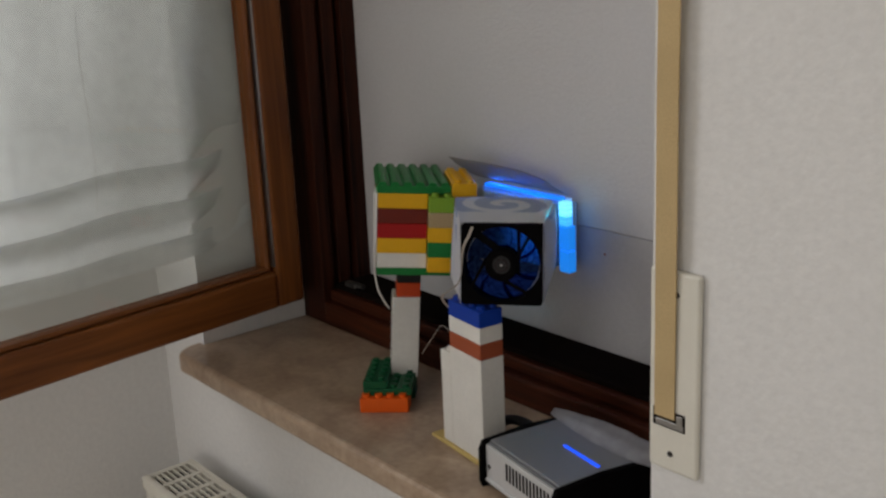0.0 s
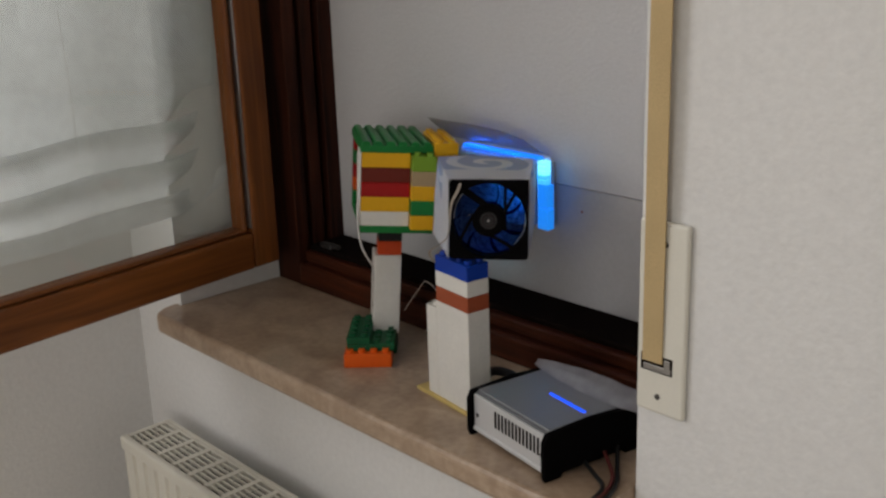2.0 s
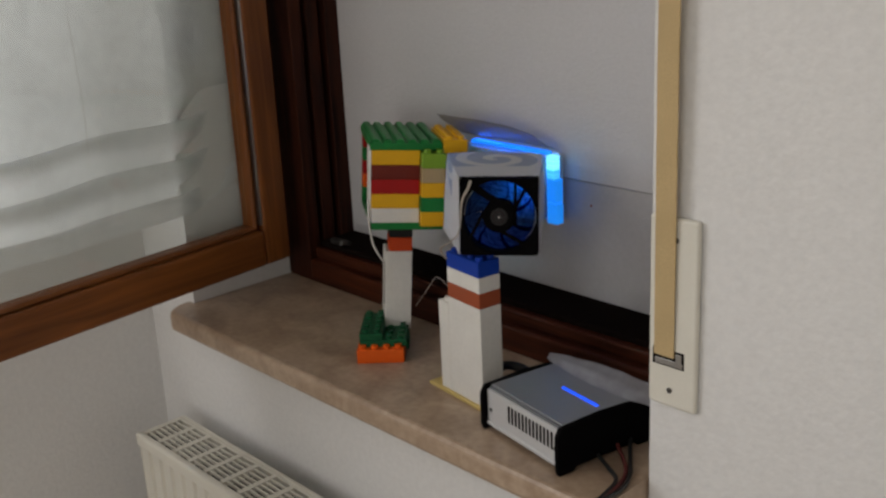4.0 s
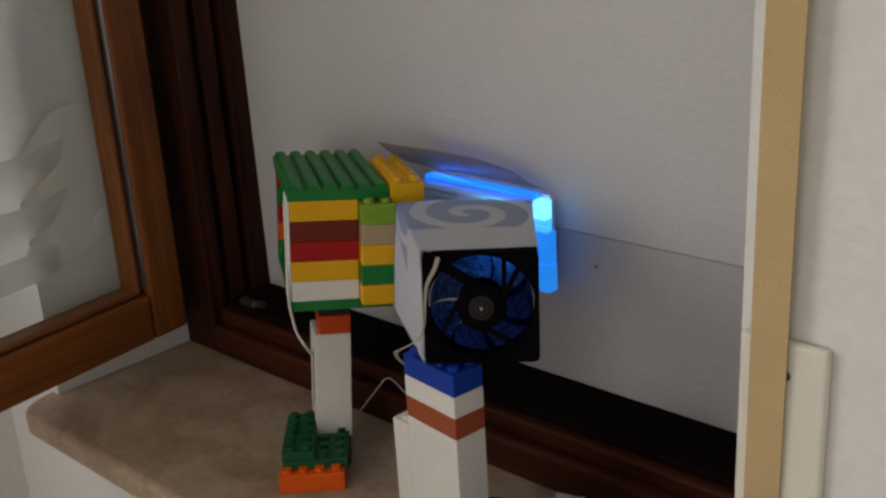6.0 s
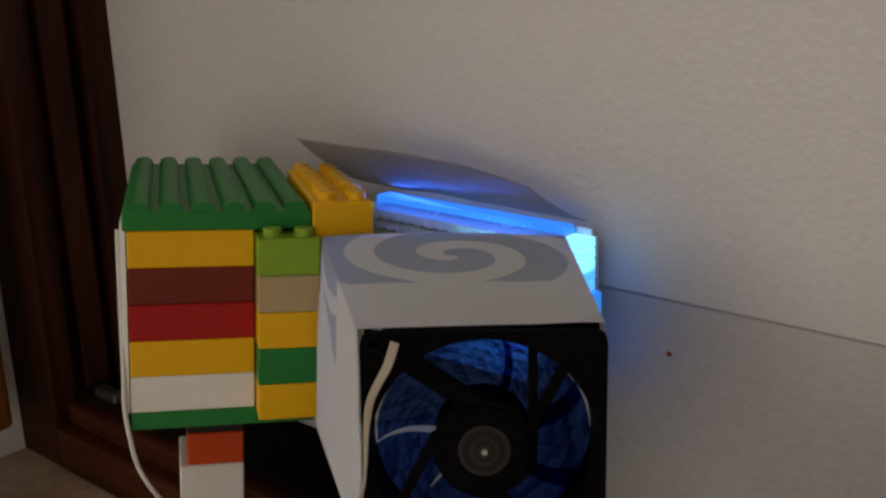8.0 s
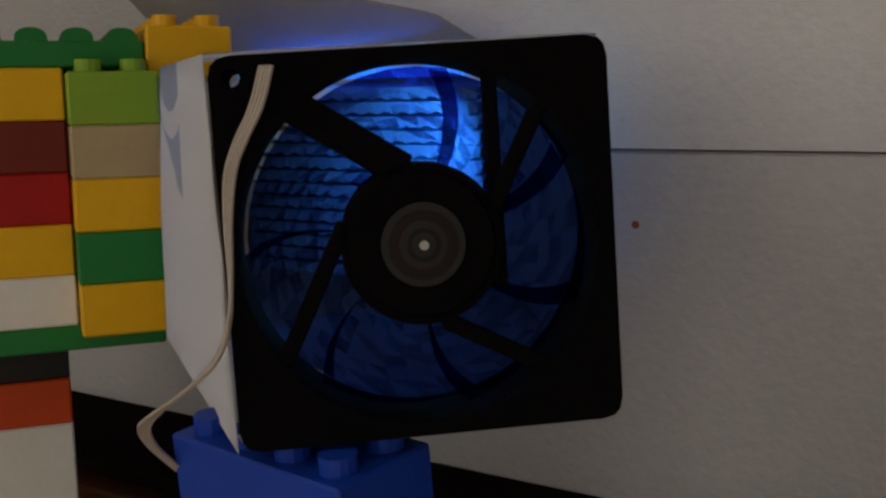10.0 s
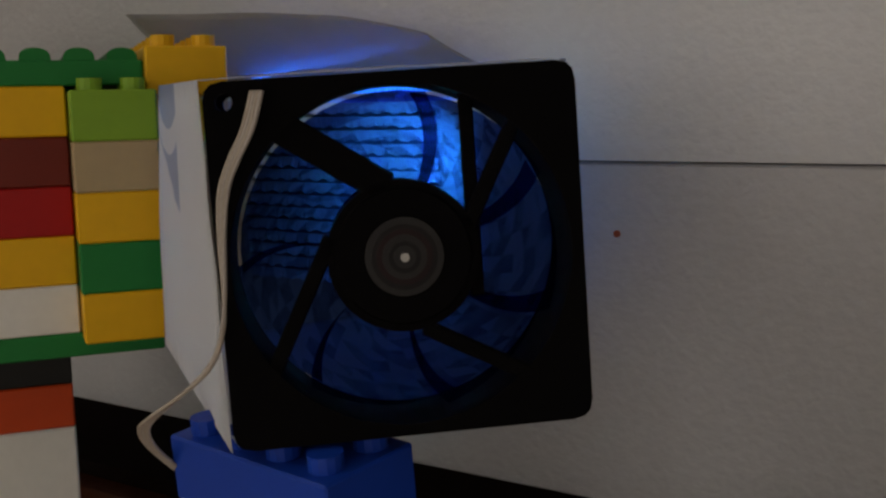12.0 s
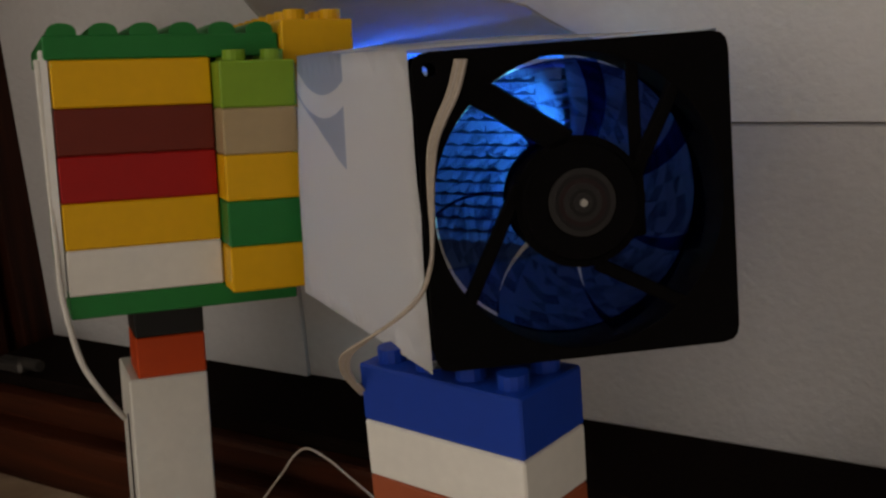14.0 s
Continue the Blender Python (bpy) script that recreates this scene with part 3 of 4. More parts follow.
for k, mat in enumerate((GREEN, ORANGE, RED, GREEN, RED)):
    lean_brick(mat, 4, 2, 0.0, 10 * PITCH, Z0 + k * LAYER)
    lean_brick(mat, 2, 2, 4 * PITCH, 10 * PITCH, Z0 + k * LAYER)
lean_brick(GREEN, 6, 12, 0.0, 0.0, Z0 - LAYER / 2, 0.5, name="base_plate", label="green base plate")
roof = leaning(solid("roof_plate", (-0.0020, 0.0001, Z0 + 5 * LAYER), (6 * PITCH - 0.0025, 12 * PITCH, Z0 + 5.5 * LAYER), GREEN, housing, "green ribbed roof plate", bevel=0.0007))
bm = bmesh.new()          # one rounded rib from front to back
prof = [(0.0058 * math.cos(a), 0.0052 * max(0.0, math.sin(a)) ** 0.6) for a in [math.pi * k / 10 for k in range(11)]]
ends = [[bm.verts.new((px, y, pz)) for px, pz in prof] for y in (0.0012, 12 * PITCH - 0.0012)]
bm.faces.new(ends[0])
bm.faces.new(ends[1])
for k in range(10):
    bm.faces.new((ends[0][k], ends[0][k + 1], ends[1][k + 1], ends[1][k]))
rib_mesh = mesh_of("rib", bm, GREEN)
for i in range(6):
    rib = new("rib", rib_mesh)
    rib.parent = roof
    rib.location = ((i + 0.5) * PITCH - 0.0022, 0, Z0 + 5.5 * LAYER - 0.0003)
for y in (3, 7):
    lean_brick(YELLOW, 3, 2, 5 * PITCH - 0.0040, y * PITCH, Z0 + 4 * LAYER - 0.0045)
for y, ny in ((-0.3, 4), (3.7, 4)):
    lean_brick(YELLOW, 2, ny, 6 * PITCH - 0.0022, y * PITCH, Z0 + 5 * LAYER - 0.0043, studs=True)
leaning(solid("card", (-0.0032, 0.001, Z0 + 0.0), (-0.0005, 0.030, Z0 + 5 * LAYER + 0.004), CARD, housing, "white card edge"))
# black block fills the hollow between the front and back bricks
leaning(solid("black_filler", (0.006, 2.1 * PITCH, Z0 + 0.002), (3.6 * PITCH, 9.6 * PITCH, Z0 + 4.7 * LAYER), BLACK_PLASTIC, housing, "black block filling the inside of the housing", bevel=0.002))
# pillar and its foot
PX, PY = 0.0285, 0.0430
lean_brick(BLACK_BRICK, 2, 2, PX, PY, 0.1522, (Z0 - LAYER / 2 - 0.1522) / LAYER)
lean_brick(VERMILION, 2, 2, PX, PY, 0.1330)
leaning(solid("pillar", (PX - 0.0042, PY, SILL + 0.0292), (PX + 2 * PITCH, PY + 3 * PITCH, 0.1329), WHITE, housing, "tall white pillar brick", bevel=0.0008))
leaning(solid("slit", (PX - 0.0045, PY + 0.014, 0.055), (PX - 0.003, PY + 0.020, 0.112), RECESS_BLACK, housing, "dark slit in the pillar"))
FOOT = Matrix.Translation((-0.0328, -0.0204, 0)) @ pose(0, 0, 0, 0, 0, -9.46)
for ob in (brick(housing, GREEN_SHADED, 4, 4, 0.0035, 0.0105, SILL + 0.0192, 0.5, True, name="foot_plate", label="green studded foot plate, shade put into its colour"),
           brick(housing, GREEN_SHADED, 2, 5, 0.0035, 0.0115, SILL + 0.0288, 0.5, True, name="foot_plate", label="green studded plate on the foot, shade put into its colour"),
           brick(housing, ORANGE, 4, 2, 0.0, 0.0, SILL, 1.0, True, name="foot_brick", label="orange foot brick"),
           brick(housing, GREEN_SHADED, 4, 2, 0.0035, 0.046, SILL, 1.0, name="foot_brick", label="green foot brick, shade put into its colour")):
    ob.matrix_basis = FOOT @ Matrix.Translation(ob.location)

# ---------------------------------------------------------------- brick tower under the fan
tower = thing("toy_brick_tower", pose(-0.2960, -0.0225, 0.0, 0, 0, -7.6), "white tower of toy building bricks with blue and rust layers", "toy bricks")
brick(tower, BLUE, 4, 2, -4 * PITCH, 0.0, 0.1614, studs=True)
brick(tower, WHITE, 4, 2, -4 * PITCH, 0.0, 0.1422)
brick(tower, RUST, 4, 2, -4 * PITCH, 0.0, 0.1230)
bm = bmesh.new()
box(bm, (-0.0636, 0.0, SILL + 0.0042), (0.0, 0.0318, 0.1229), 0.0007)
part("column", bm, WHITE, tower, "tall smooth white column")
bm = bmesh.new()
box(bm, (-0.0850, 0.0, SILL + 0.0042), (-0.0637, 0.0318, 0.1130), 0.0007)
rod(bm, (-0.0740, 0.0080, 0.1150), 0.0047, 0.0046, seg=14)
rod(bm, (-0.0740, 0.0240, 0.1150), 0.0047, 0.0046, seg=14)
part("side_column", bm, WHITE, tower)
solid("base_strip", (-0.1080, -0.0040, SILL), (0.0010, 0.0340, SILL + 0.0042), MASK_TAPE, tower, "yellow taped base strip", bevel=0.0008)

# ---------------------------------------------------------------- fan
FA = 39.9
fan = thing("computer_fan", pose(-0.2880, 0.0066, 0.2313, -6.0, 1.0, FA), "black square computer fan with smoky blue blades", "fan")
# local: x to the right, y to the back, z up, middle of the front at the origin
H, RO = 0.0455, 0.0425
bm = bmesh.new()
for y in (0.0, 0.0215):
    ring_in, ring_out, ring_in2, ring_out2 = [], [], [], []
    SEG = 160
    for k in range(SEG):
        a = 2 * math.pi * (k + 0.5) / SEG
        c, s = math.cos(a), math.sin(a)
        f = H / max(abs(c), abs(s))
        px, pz = c * f, s * f
        lim = H - 0.0045          # rounded outer corners
        if abs(px) > lim and abs(pz) > lim:
            qx, qz = math.copysign(lim, px), math.copysign(lim, pz)
            v = Vector((px - qx, pz - qz)).normalized() * 0.0045
            px, pz = qx + v.x, qz + v.y
        ring_out.append(bm.verts.new((px, y, pz)))
        ring_out2.append(bm.verts.new((px, y + 0.0035, pz)))
        ring_in.append(bm.verts.new((c * RO, y, s * RO)))
        ring_in2.append(bm.verts.new((c * RO, y + 0.0035, s * RO)))
    for k in range(SEG):
        j = (k + 1) % SEG
        bm.faces.new((ring_in[k], ring_in[j], ring_out[j], ring_out[k]))
        bm.faces.new((ring_in2[k], ring_out2[k], ring_out2[j], ring_in2[j]))
        bm.faces.new((ring_out[k], ring_out[j], ring_out2[j], ring_out2[k]))
        bm.faces.new((ring_in[k], ring_in2[k], ring_in2[j], ring_in[j]))
fan_frame = part("frame", bm, BLACK_PLASTIC, fan)
bm = bmesh.new()
SEG = 64
for k in range(SEG):
    a0, a1 = 2 * math.pi * k / SEG, 2 * math.pi * (k + 1) / SEG
    q = []
    for r in (RO, RO + 0.0015):
        for y in (0.003, 0.022):
            for a in (a0, a1):
                q.append(bm.verts.new((math.cos(a) * r, y, math.sin(a) * r)))
    for f in ((0, 1, 3, 2), (4, 6, 7, 5), (0, 2, 6, 4), (1, 5, 7, 3), (0, 4, 5, 1), (2, 3, 7, 6)):
        bm.faces.new([q[i] for i in f])
bmesh.ops.remove_doubles(bm, verts=bm.verts[:], dist=1e-6)
part("shroud", bm, BLACK_PLASTIC, fan)
bm = bmesh.new()
rod(bm, (0, 0.0035, 0), 0.0190, 0.006, "Y", 40)
rod(bm, (0, 0.0002, 0), 0.0175, 0.002, "Y", 40, 0.0165)
part("hub", bm, BLACK_PLASTIC, fan, "black motor hub")
for r, d, mat, note in ((0.0098, 0.0004, HUB_GREY, "grey hub sticker"), (0.0082, 0.0006, BADGE, "dark ring"), (0.0070, 0.0008, HUB_RED, "dark red ring"),
                        (0.0056, 0.0010, HUB_GREY, "grey ring"), (0.0040, 0.0012, BADGE, "dark ring"), (0.0028, 0.0014, HUB_GREY, "grey middle")):
    bm = bmesh.new()
    rod(bm, (0, -0.0009 - d / 2, 0), r, d, "Y", 32)
    part("badge", bm, mat, fan, note)
bm = bmesh.new()
rod(bm, (0, -0.0026, 0), 0.0011, 0.0010, "Y", 16)
part("axle", bm, STEEL, fan, "bright axle tip")
bm = bmesh.new()
box(bm, (0.0166, 0.0045, -0.012), (0.0202, 0.0068, 0.0400), 0.0005)
part("strut", bm, BLACK_PLASTIC, fan)
# four slanting struts from the hub to the frame: two ends in x and z, half width
for x0, z0, x1, z1, w in ((-0.0330, 0.0372, -0.0030, 0.0170, 0.0040), (0.0165, 0.0060, 0.0315, 0.0345, 0.0019),
                          (0.0040, -0.0185, 0.0330, -0.0345, 0.0020), (-0.0175, 0.0060, -0.0345, -0.0270, 0.0019)):
    bm = bmesh.new()
    span = math.hypot(x1 - x0, z1 - z0)
    box(bm, (0.0, 0.0005, -w), (span, 0.004, w), 0.0005)
    bmesh.ops.rotate(bm, verts=bm.verts[:], cent=(0, 0, 0), matrix=Matrix.Rotation(-math.atan2(z1 - z0, x1 - x0), 3, "Y"))
    bmesh.ops.translate(bm, verts=bm.verts[:], vec=(x0, 0, z0))
    part("strut", bm, BLACK_PLASTIC, fan)
for k in range(7):
    bm = bmesh.new()
    lines = []
    for i in range(9):
        r = 0.0185 + (0.0412 - 0.0185) * i / 8
        line = []
        for j in range(7):
            f = j / 6
            a = radians(k * 360 / 7 + 14 + f * 56.0 + 12 * (i / 8) ** 2)
            line.append(bm.verts.new((math.cos(a) * r, 0.0075 + 0.012 * f, math.sin(a) * r)))
        lines.append(line)
    for p, q in zip(lines, lines[1:]):
        for j in range(6):
            bm.faces.new((p[j], p[j + 1], q[j + 1], q[j]))
    bmesh.ops.solidify(bm, geom=bm.faces[:], thickness=0.0009)
    part("blade", bm, BLADE, fan, smooth=True)
bm = bmesh.new()
rod(bm, (0, 0.015, 0), 0.0185, 0.016, "Y", 40)
part("rotor", bm, BLACK_PLASTIC, fan)
# screw hole bored through both flanges
bm = bmesh.new()
for sx, sz in ((-1, 1),):
    rod(bm, (sx * 0.0405, 0.0125, sz * 0.0405), 0.0021, 0.06, "Y", 18)
drill = new("drill", mesh_of("drill", bm, BLACK_PLASTIC))
drill.parent = fan
bore = fan_frame.modifiers.new("bore", "BOOLEAN")
bore.operation, bore.solver, bore.object = "DIFFERENCE", "EXACT", drill
bpy.context.view_layer.update()
bored = bpy.data.meshes.new_from_object(fan_frame.evaluated_get(bpy.context.evaluated_depsgraph_get()))
fan_frame.modifiers.clear()
fan_frame.data = bored
bpy.data.objects.remove(drill)

# ---------------------------------------------------------------- paper duct from the fan to the cooling radiator
duct = thing("paper_duct", pose(-0.2880, 0.0066, 0.2313, -6.0, 1.0, FA), "white paper air duct printed with a pale blue swirl", "air duct")
back = Matrix(duct.matrix_world).inverted()


def local(p):
    return back @ Vector(p)


E = 0.0463
front_ring = [Vector((-E, 0.002, -E)), Vector((-E, 0.002, E)), Vector((E - 0.001, 0.008, E)), Vector((E - 0.001, 0.008, -E))]
back_ring = [local((-0.4450, 0.0630, 0.1735)), local((-0.4500, 0.0810, 0.2700)), local((-0.3530, 0.1560, 0.2680)), local((-0.3530, 0.1560, 0.1780))]
NU, NV = 10, 14


def sheet(name, a0, a1, b0, b1, u0, u1, bulge):
    bm = bmesh.new()
    uv = bm.loops.layers.uv.new("UVMap")
    g = []
    for j in range(NV + 1):
        v = j / NV
        p, q = a0.lerp(b0, v), a1.lerp(b1, v)
        line = []
        for i in range(NU + 1):
            u = i / NU
            c = p.lerp(q, u)
            c = c + bulge * (4 * u * (1 - u) * v) + bulge.normalized() * 0.0008 * noise.noise(c * 55) * (4 * u * (1 - u))
            line.append((bm.verts.new(c), (u0 + (u1 - u0) * u, v)))
        g.append(line)
    for a, b in zip(g, g[1:]):
        for i in range(NU):
            cells = (a[i], a[i + 1], b[i + 1], b[i])
            f = bm.faces.new([c[0] for c in cells])
            for loop, c in zip(f.loops, cells):
                loop[uv].uv = c[1]
    bmesh.ops.solidify(bm, geom=bm.faces[:], thickness=0.0004)
    return part(name, bm, PAPER, duct, smooth=True)


sheet("side_panel", front_ring[0], front_ring[1], back_ring[0], back_ring[1], -1.0, 0.0, Vector((-0.0006, 0, 0)))
sheet("top_panel", front_ring[1], front_ring[2], back_ring[1], back_ring[2], 0.0, 1.0, Vector((0, 0, 0.002)))
sheet("side_panel", front_ring[2], front_ring[3], local((-0.3805, 0.1870, 0.2580)), local((-0.3805, 0.1870, 0.1720)), 1.0, 2.0, Vector((0.002, 0, 0)))

sheet("bottom_panel", front_ring[0] + Vector((0.001, 0.006, 0.0)), front_ring[3] + Vector((0.0, 0.004, 0.0)), back_ring[0], back_ring[3], 3.0, 4.0, Vector((0, 0, -0.001)))

# ---------------------------------------------------------------- cooling radiator with a blue diode
cooler = thing("cooling_radiator", pose(-0.525, 0.188, 0.167), "finned cooling radiator with a blue diode, its lit fin edges made to glow", "radiator")
CW, CD, CH = 0.166, 0.026, 0.088
solid("tank", (0.0, 0.003, 0.0), (0.006, CD, CH), FIN, cooler, bevel=0.0015)
solid("tank", (0.1425, 0.006, 0.0), (0.1450, CD, CH - 0.002), FIN, cooler, bevel=0.0008)
for x in (0.046, 0.0985):
    solid("heat_pipe", (x, 0.010, 0.0), (x + 0.006, 0.016, CH - 0.001), FIN, cooler, bevel=0.002, seg=2)
FIN_STEP = 0.00632
for k in range(14):
    z = 0.0015 + k * FIN_STEP
    bm = bmesh.new()
    box(bm, (0.006, 0.0015, z), (0.1425, CD - 0.001, z + 0.0006))
    # pressed front lip: scalloped below, twisted towards its end
    for x0, x1, twist in ((0.0062, 0.0463, 0.0), (0.0466, 0.0992, 0.0), (0.0995, 0.1278, 0.0), (0.1282, 0.1424, 0.0028)):
        n = max(4, int((x1 - x0) / 0.0021))
        up, down = [], []
        for i in range(n + 1):
            x = x0 + (x1 - x0) * i / n
            drop = twist * (1 - i / n)
            wave = 0.0007 * math.sin(x * 700.0 + k * 1.9) + 0.0004 * noise.noise(Vector((x * 240, k * 3.3, 0)))
            up.append(bm.verts.new((x, 0.0012, z + 0.0006)))
            down.append(bm.verts.new((x, 0.0001 - 0.0006 * (i % 2), z - 0.0041 + wave - drop)))
        for i in range(n):
            bm.faces.new((up[i], up[i + 1], down[i + 1], down[i]))
    part("fin", bm, FIN, cooler)
solid("back_plate", (0.0, CD, 0.0), (CW - 0.012, CD + 0.002, CH - 0.004), FIN, cooler)
# fin edges lit by the diode, built as glowing strip, blocks and bars
strip = solid("lit_fin_edge", (0.004, 0.0070, CH), (0.1460, 0.0160, CH + 0.0026), FIN_GLOW, cooler, "ribbed fin edges along the top, diode light put in as blue glow")
bm = bmesh.new()
box(bm, (0.0, 0.0055, CH + 0.0004), (0.0021, 0.0165, CH + 0.0042))
strip_rib = mesh_of("strip_rib", bm, FIN_GLOW)
for i in range(47):
    rib = new("strip_rib", strip_rib)
    rib.parent = strip
    rib.location = (0.0045 + i * 0.0030, 0.0, 0.0)
for z0, z1, x1 in ((-0.004, 0.0245, CW - 0.0015), (0.0252, 0.0570, CW - 0.0020)):
    solid("lit_fin_edge", (0.1465, 0.003, z0), (x1, 0.016, z1), FIN_GLOW, cooler, "fin ends at the side, diode light put in as blue glow", bevel=0.0008)
# added plate that keeps the side blocks' glow off the board
solid("glow_blocker", (0.1465, 0.0165, -0.004), (CW - 0.0095, 0.0180, CH + 0.003), FIN, cooler)
for i in range(5):
    z = 0.0576 + i * 0.0062
    solid("diode", (0.1465, 0.0025, z), (CW - 0.0050, 0.014, z + 0.0057), FIN_GLOW_MID if i < 2 else DIODE_GLOW, cooler, "bright blue bar for the diode and the fin ends it lights", bevel=0.0006)

# loose clear film lying over the bricks and the cooling radiator
film = thing("plastic_film", Matrix(), "creased clear plastic film leaning over the cooling radiator", "plastic film")
bm = bmesh.new()
grid = []
for i in range(37):
    u = i / 36
    low = Vector((-0.560 + 0.190 * u, 0.2150 - 0.008 * u, 0.2600 + 0.001 * u))
    top = Vector((-0.548 + 0.150 * u, 0.154 + 0.034 * u, 0.2985 - 0.006 * u - 0.012 * u ** 4))
    line = []
    for j in range(13):
        v = j / 12
        p = low.lerp(top, v) + Vector((0, 0.35, 0.6)) * (0.0018 * noise.noise(Vector((u * 5.0, v * 2.5, 0.7))) - 0.003 * 4 * v * (1 - v))
        line.append(bm.verts.new(p))
    grid.append(line)
for a, b in zip(grid, grid[1:]):
    for j in range(12):
        bm.faces.new((a[j], a[j + 1], b[j + 1], b[j]))
bmesh.ops.solidify(bm, geom=bm.faces[:], thickness=0.0002)
part("sheet", bm, FILM, film, smooth=True)

# ---------------------------------------------------------------- power unit on the sill
unit = thing("power_unit", pose(-0.268, -0.0490, SILL, 0, 0, -10.3), "grey metal power unit with slotted aluminium front and blue bar", "power supply")
UW, UD, UH = 0.144, 0.128, 0.0565
bm = bmesh.new()
prism(bm, [(0.004, 0.004), (UW - 0.004, 0.004), (UW - 0.004, UD - 0.004), (0.004, UD - 0.004)], 0.010, UH - 0.004)
part("body", bm, GREY_PAINT, unit)
solid("front_plate", (0.006, 0.0005, 0.008), (UW - 0.006, 0.004, UH - 0.006), ALU, unit, "aluminium front plate", bevel=0.0006)
solid("front_lip", (0.006, -0.0015, 0.006), (UW - 0.006, 0.004, 0.011), ALU, unit, bevel=0.001)
for k in range(13):
    x = 0.047 + k * 0.0064
    solid("vent_slot", (x, -0.0002, 0.024), (x + 0.0030, 0.003, 0.044), RECESS_BLACK, unit)
for x in (0.013, UW - 0.013):
    bm = bmesh.new()
    rod(bm, (x, 0.0002, 0.026), 0.0026, 0.001, "Y", 12)
    part("screw", bm, DARK_STEEL, unit)
for x in (0.0, UW - 0.007):
    bm = bmesh.new()
    prof = [(-0.004, 0.0), (-0.006, 0.006), (-0.006, UH - 0.012), (-0.001, UH - 0.002), (UD * 0.45, UH + 0.001), (UD, UH - 0.004), (UD + 0.002, 0.004), (UD - 0.004, 0.0),
            (UD - 0.02, 0.0), (UD - 0.024, 0.005), (0.020, 0.005), (0.016, 0.0)]
    a = [bm.verts.new((x, y, z)) for y, z in prof]
    b = [bm.verts.new((x + 0.007, y, z)) for y, z in prof]
    bm.faces.new(a)
    bm.faces.new(b)
    for i in range(len(prof)):
        j = (i + 1) % len(prof)
        bm.faces.new((a[i], a[j], b[j], b[i]))
    bmesh.ops.recalc_face_normals(bm, faces=bm.faces[:])
    bmesh.ops.bevel(bm, geom=[e for e in bm.edges if e.verts[0].co.x == e.verts[1].co.x], offset=0.0012, segments=2, affect="EDGES", profile=0.5)
    part("end_frame", bm, BLACK_PLASTIC, unit, "black rounded end frame")
solid("top_panel", (0.0075, 0.006, UH - 0.004), (UW - 0.0075, UD - 0.006, UH - 0.001), GREY_PAINT, unit, bevel=0.001)
# thin emissive blue bar across the top panel
solid("glow_bar", (0.067, 0.0615, UH - 0.0012), (0.127, 0.0648, UH + 0.0002), BAR_GLOW, unit, "glowing blue bar")

bag = thing("plastic_bag", Matrix(), "milky clear plastic bag lying behind the power unit", "plastic bag")
bm = bmesh.new()
grid = []
for i in range(25):
    u = i / 24
    line = []
    for j in range(9):
        v = j / 8
        wid = math.sin(math.pi * (0.04 + 0.72 * u)) ** 0.6
        x = -0.246 + 0.166 * u
        y = 0.0400 - 0.006 * u + 0.0115 * (2 * v - 1) * wid
        z = 0.0590 - 0.003 * u + 0.0085 * (2 * v - 1) * wid + 0.0020 * noise.noise(Vector((u * 6, v * 3, 1.0)))
        line.append(bm.verts.new((x, y, z)))
    grid.append(line)
for a, b in zip(grid, grid[1:]):
    for j in range(8):
        bm.faces.new((a[j], a[j + 1], b[j + 1], b[j]))
bmesh.ops.solidify(bm, geom=bm.faces[:], thickness=0.0003)
part("sheet", bm, MILKY, bag, smooth=True)

# ---------------------------------------------------------------- wires
def cable(name, points, r, mat, label, flat=1.0):
    ob = tube(name, points, r, mat, None, label, flat)
    return tagged(ob, category="cable")


ribbon = thing("fan_cable", Matrix(), "flat beige four-strand ribbon cable hanging from the fan", "cable")
way = [(-0.3126, -0.0129, 0.2746), (-0.3140, -0.0160, 0.2660), (-0.3165, -0.0195, 0.2587), (-0.3182, -0.0220, 0.2520), (-0.3186, -0.0240, 0.2417), (-0.3184, -0.0256, 0.2284),
       (-0.3189, -0.0270, 0.2196), (-0.3225, -0.0285, 0.2107), (-0.3300, -0.0310, 0.2035), (-0.3440, -0.0300, 0.1945), (-0.3530, -0.0270, 0.1880), (-0.3590, -0.0200, 0.1790), (-0.3590, -0.0120, 0.1690)]
for k, mat in enumerate((WIRE_BEIGE, WIRE_GREY, WIRE_BEIGE, WIRE_GREY)):
    off = (k - 1.5) * 0.00105
    turn = [math.cos(0.55 * i) for i in range(len(way))]
    tube("strand", [(x + off * (0.55 + 0.45 * t), y + off * 0.5 * (1 - t * t), z + off * 0.35 * (1 - t)) for (x, y, z), t in zip(way, turn)], 0.00058, mat, ribbon, seg=6, steps=6)
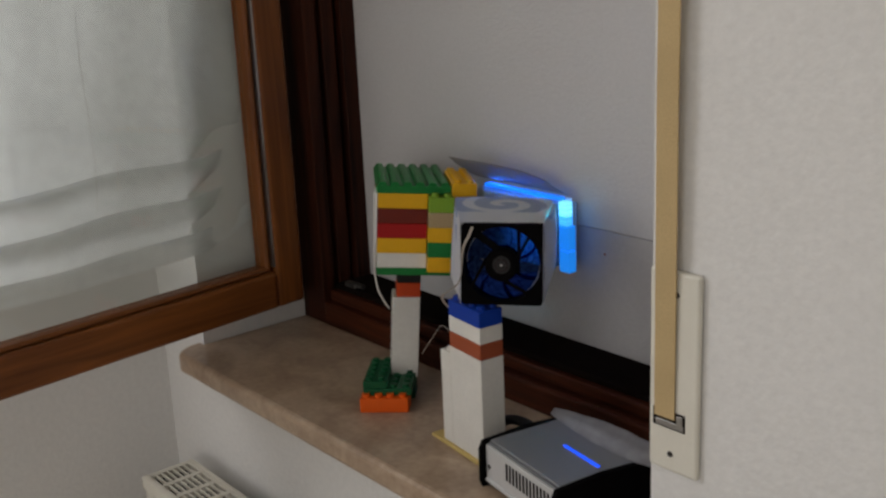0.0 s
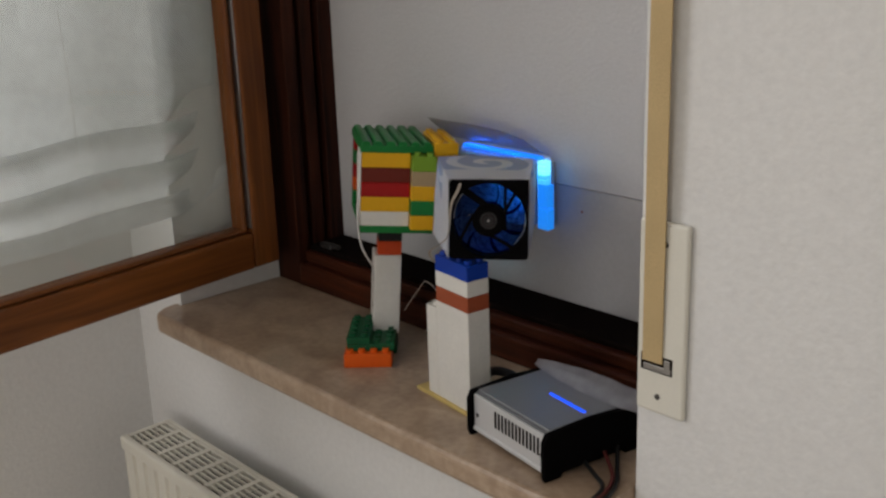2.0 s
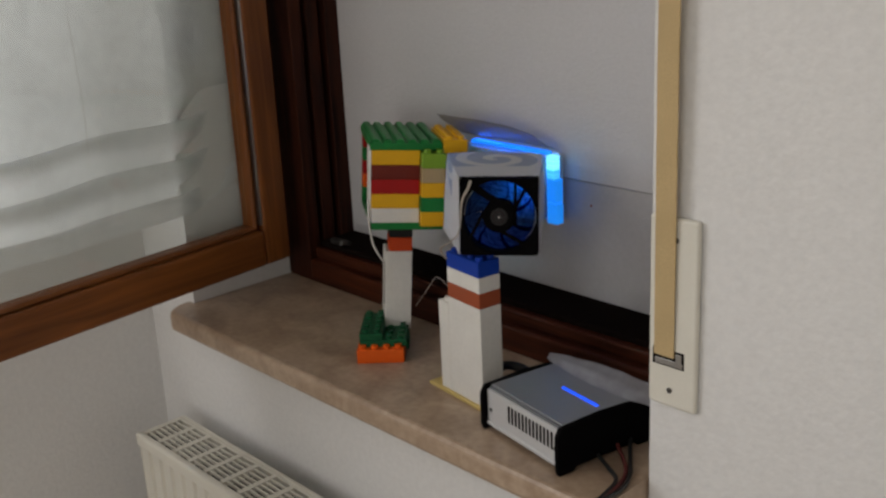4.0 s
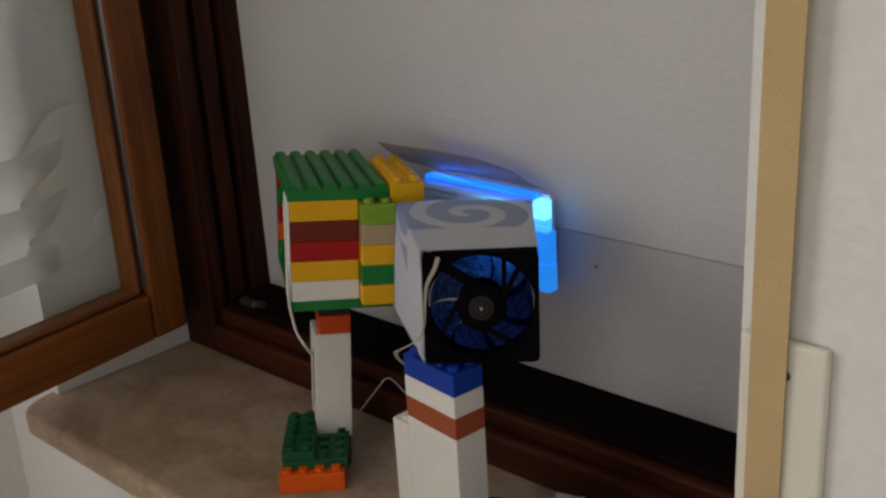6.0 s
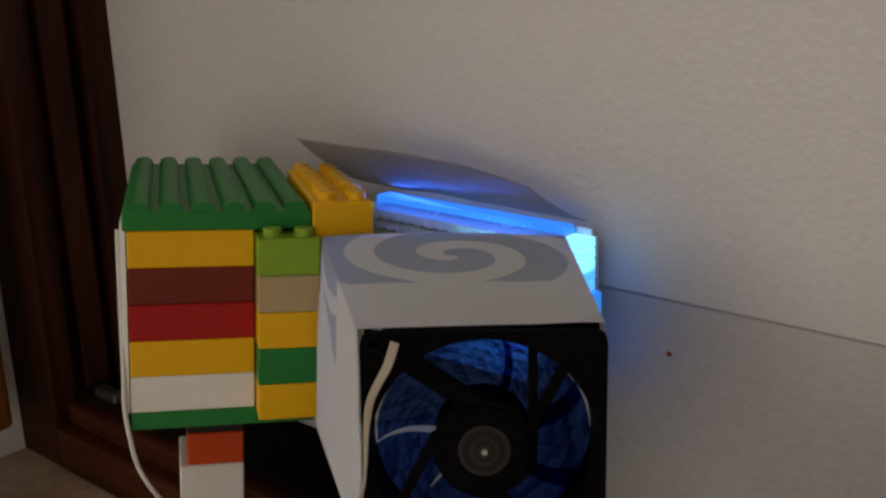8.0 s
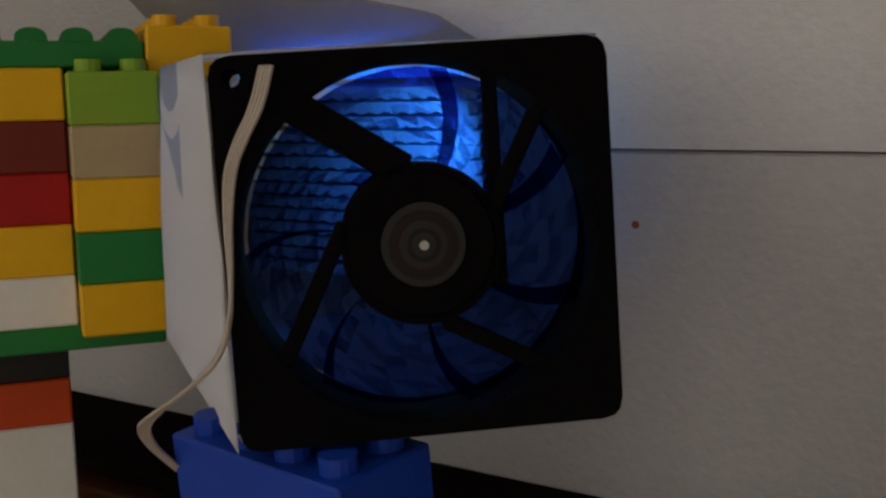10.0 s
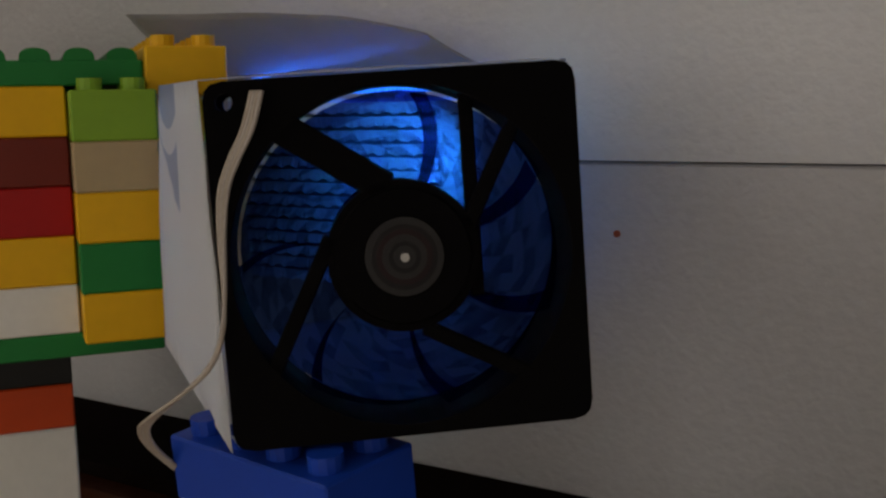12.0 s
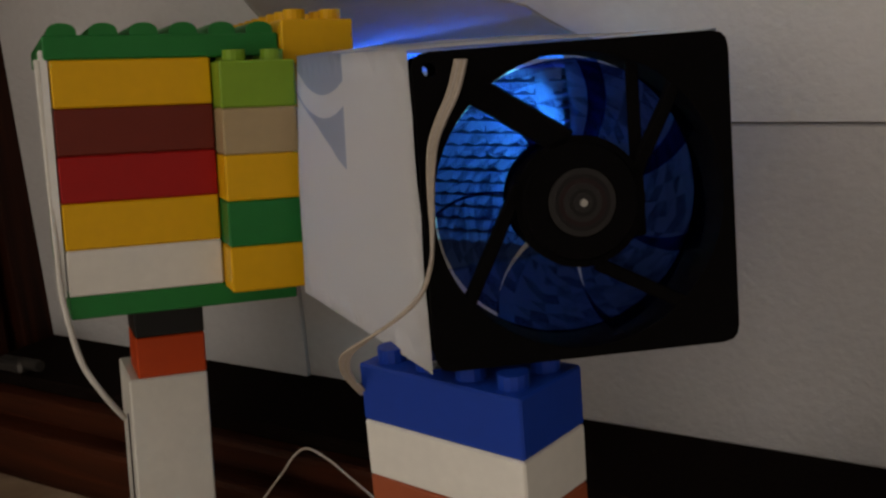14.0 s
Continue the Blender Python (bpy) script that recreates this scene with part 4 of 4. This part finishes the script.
cable("white_cable", [(-0.5260, 0.0120, 0.2780), (-0.5240, 0.0070, 0.2360), (-0.5220, 0.0030, 0.2040), (-0.5200, 0.0000, 0.1860), (-0.5170, -0.0010, 0.1700), (-0.5140, 0.0000, 0.1540), (-0.5090, 0.0040, 0.1400), (-0.5090, 0.0120, 0.1270)],
      0.0013, WIRE_WHITE, "thin white cable down the brick housing")
cable("thin_cable", [(-0.3810, 0.0200, 0.1080), (-0.3910, 0.0240, 0.1100), (-0.4030, 0.0260, 0.1150), (-0.4140, 0.0280, 0.1190), (-0.4250, 0.0300, 0.1200), (-0.4330, 0.0310, 0.1150), (-0.4410, 0.0320, 0.1060), (-0.4550, 0.0340, 0.0910), (-0.4770, 0.0360, 0.0660)],
      0.0005, WIRE_GREY, "thin grey cable slung between pillar and tower")
for m, pts in ((WIRE_BLACK, [(-0.135, -0.020, 0.012), (-0.098, -0.035, 0.005), (-0.075, -0.050, 0.004), (-0.066, -0.085, 0.0035), (-0.064, -0.112, 0.001), (-0.064, -0.125, -0.06), (-0.064, -0.122, -0.19)]),
               (WIRE_BLACK, [(-0.110, 0.020, 0.012), (-0.087, -0.010, 0.004), (-0.072, -0.030, 0.0035), (-0.060, -0.060, 0.0035), (-0.058, -0.110, 0.002), (-0.058, -0.126, -0.06), (-0.057, -0.122, -0.19)]),
               (WIRE_RED, [(-0.112, 0.000, 0.012), (-0.082, -0.024, 0.0035), (-0.068, -0.055, 0.003), (-0.062, -0.090, 0.003), (-0.061, -0.112, 0.001), (-0.061, -0.127, -0.06), (-0.060, -0.124, -0.19)])):
    cable("power_cable", [(x, y, z + SILL) for x, y, z in pts], 0.0024, m, ("dark red" if m is WIRE_RED else "black") + " power cable trailing over the sill edge")
cable("power_cable", [(-0.3500, 0.0300, SILL + 0.0060), (-0.3200, 0.0360, 0.0240), (-0.2950, 0.0380, 0.0300), (-0.2700, 0.0400, 0.0250), (-0.2550, 0.0520, SILL + 0.0200)], 0.0060, WIRE_BLACK, "thick black cable behind the power unit")
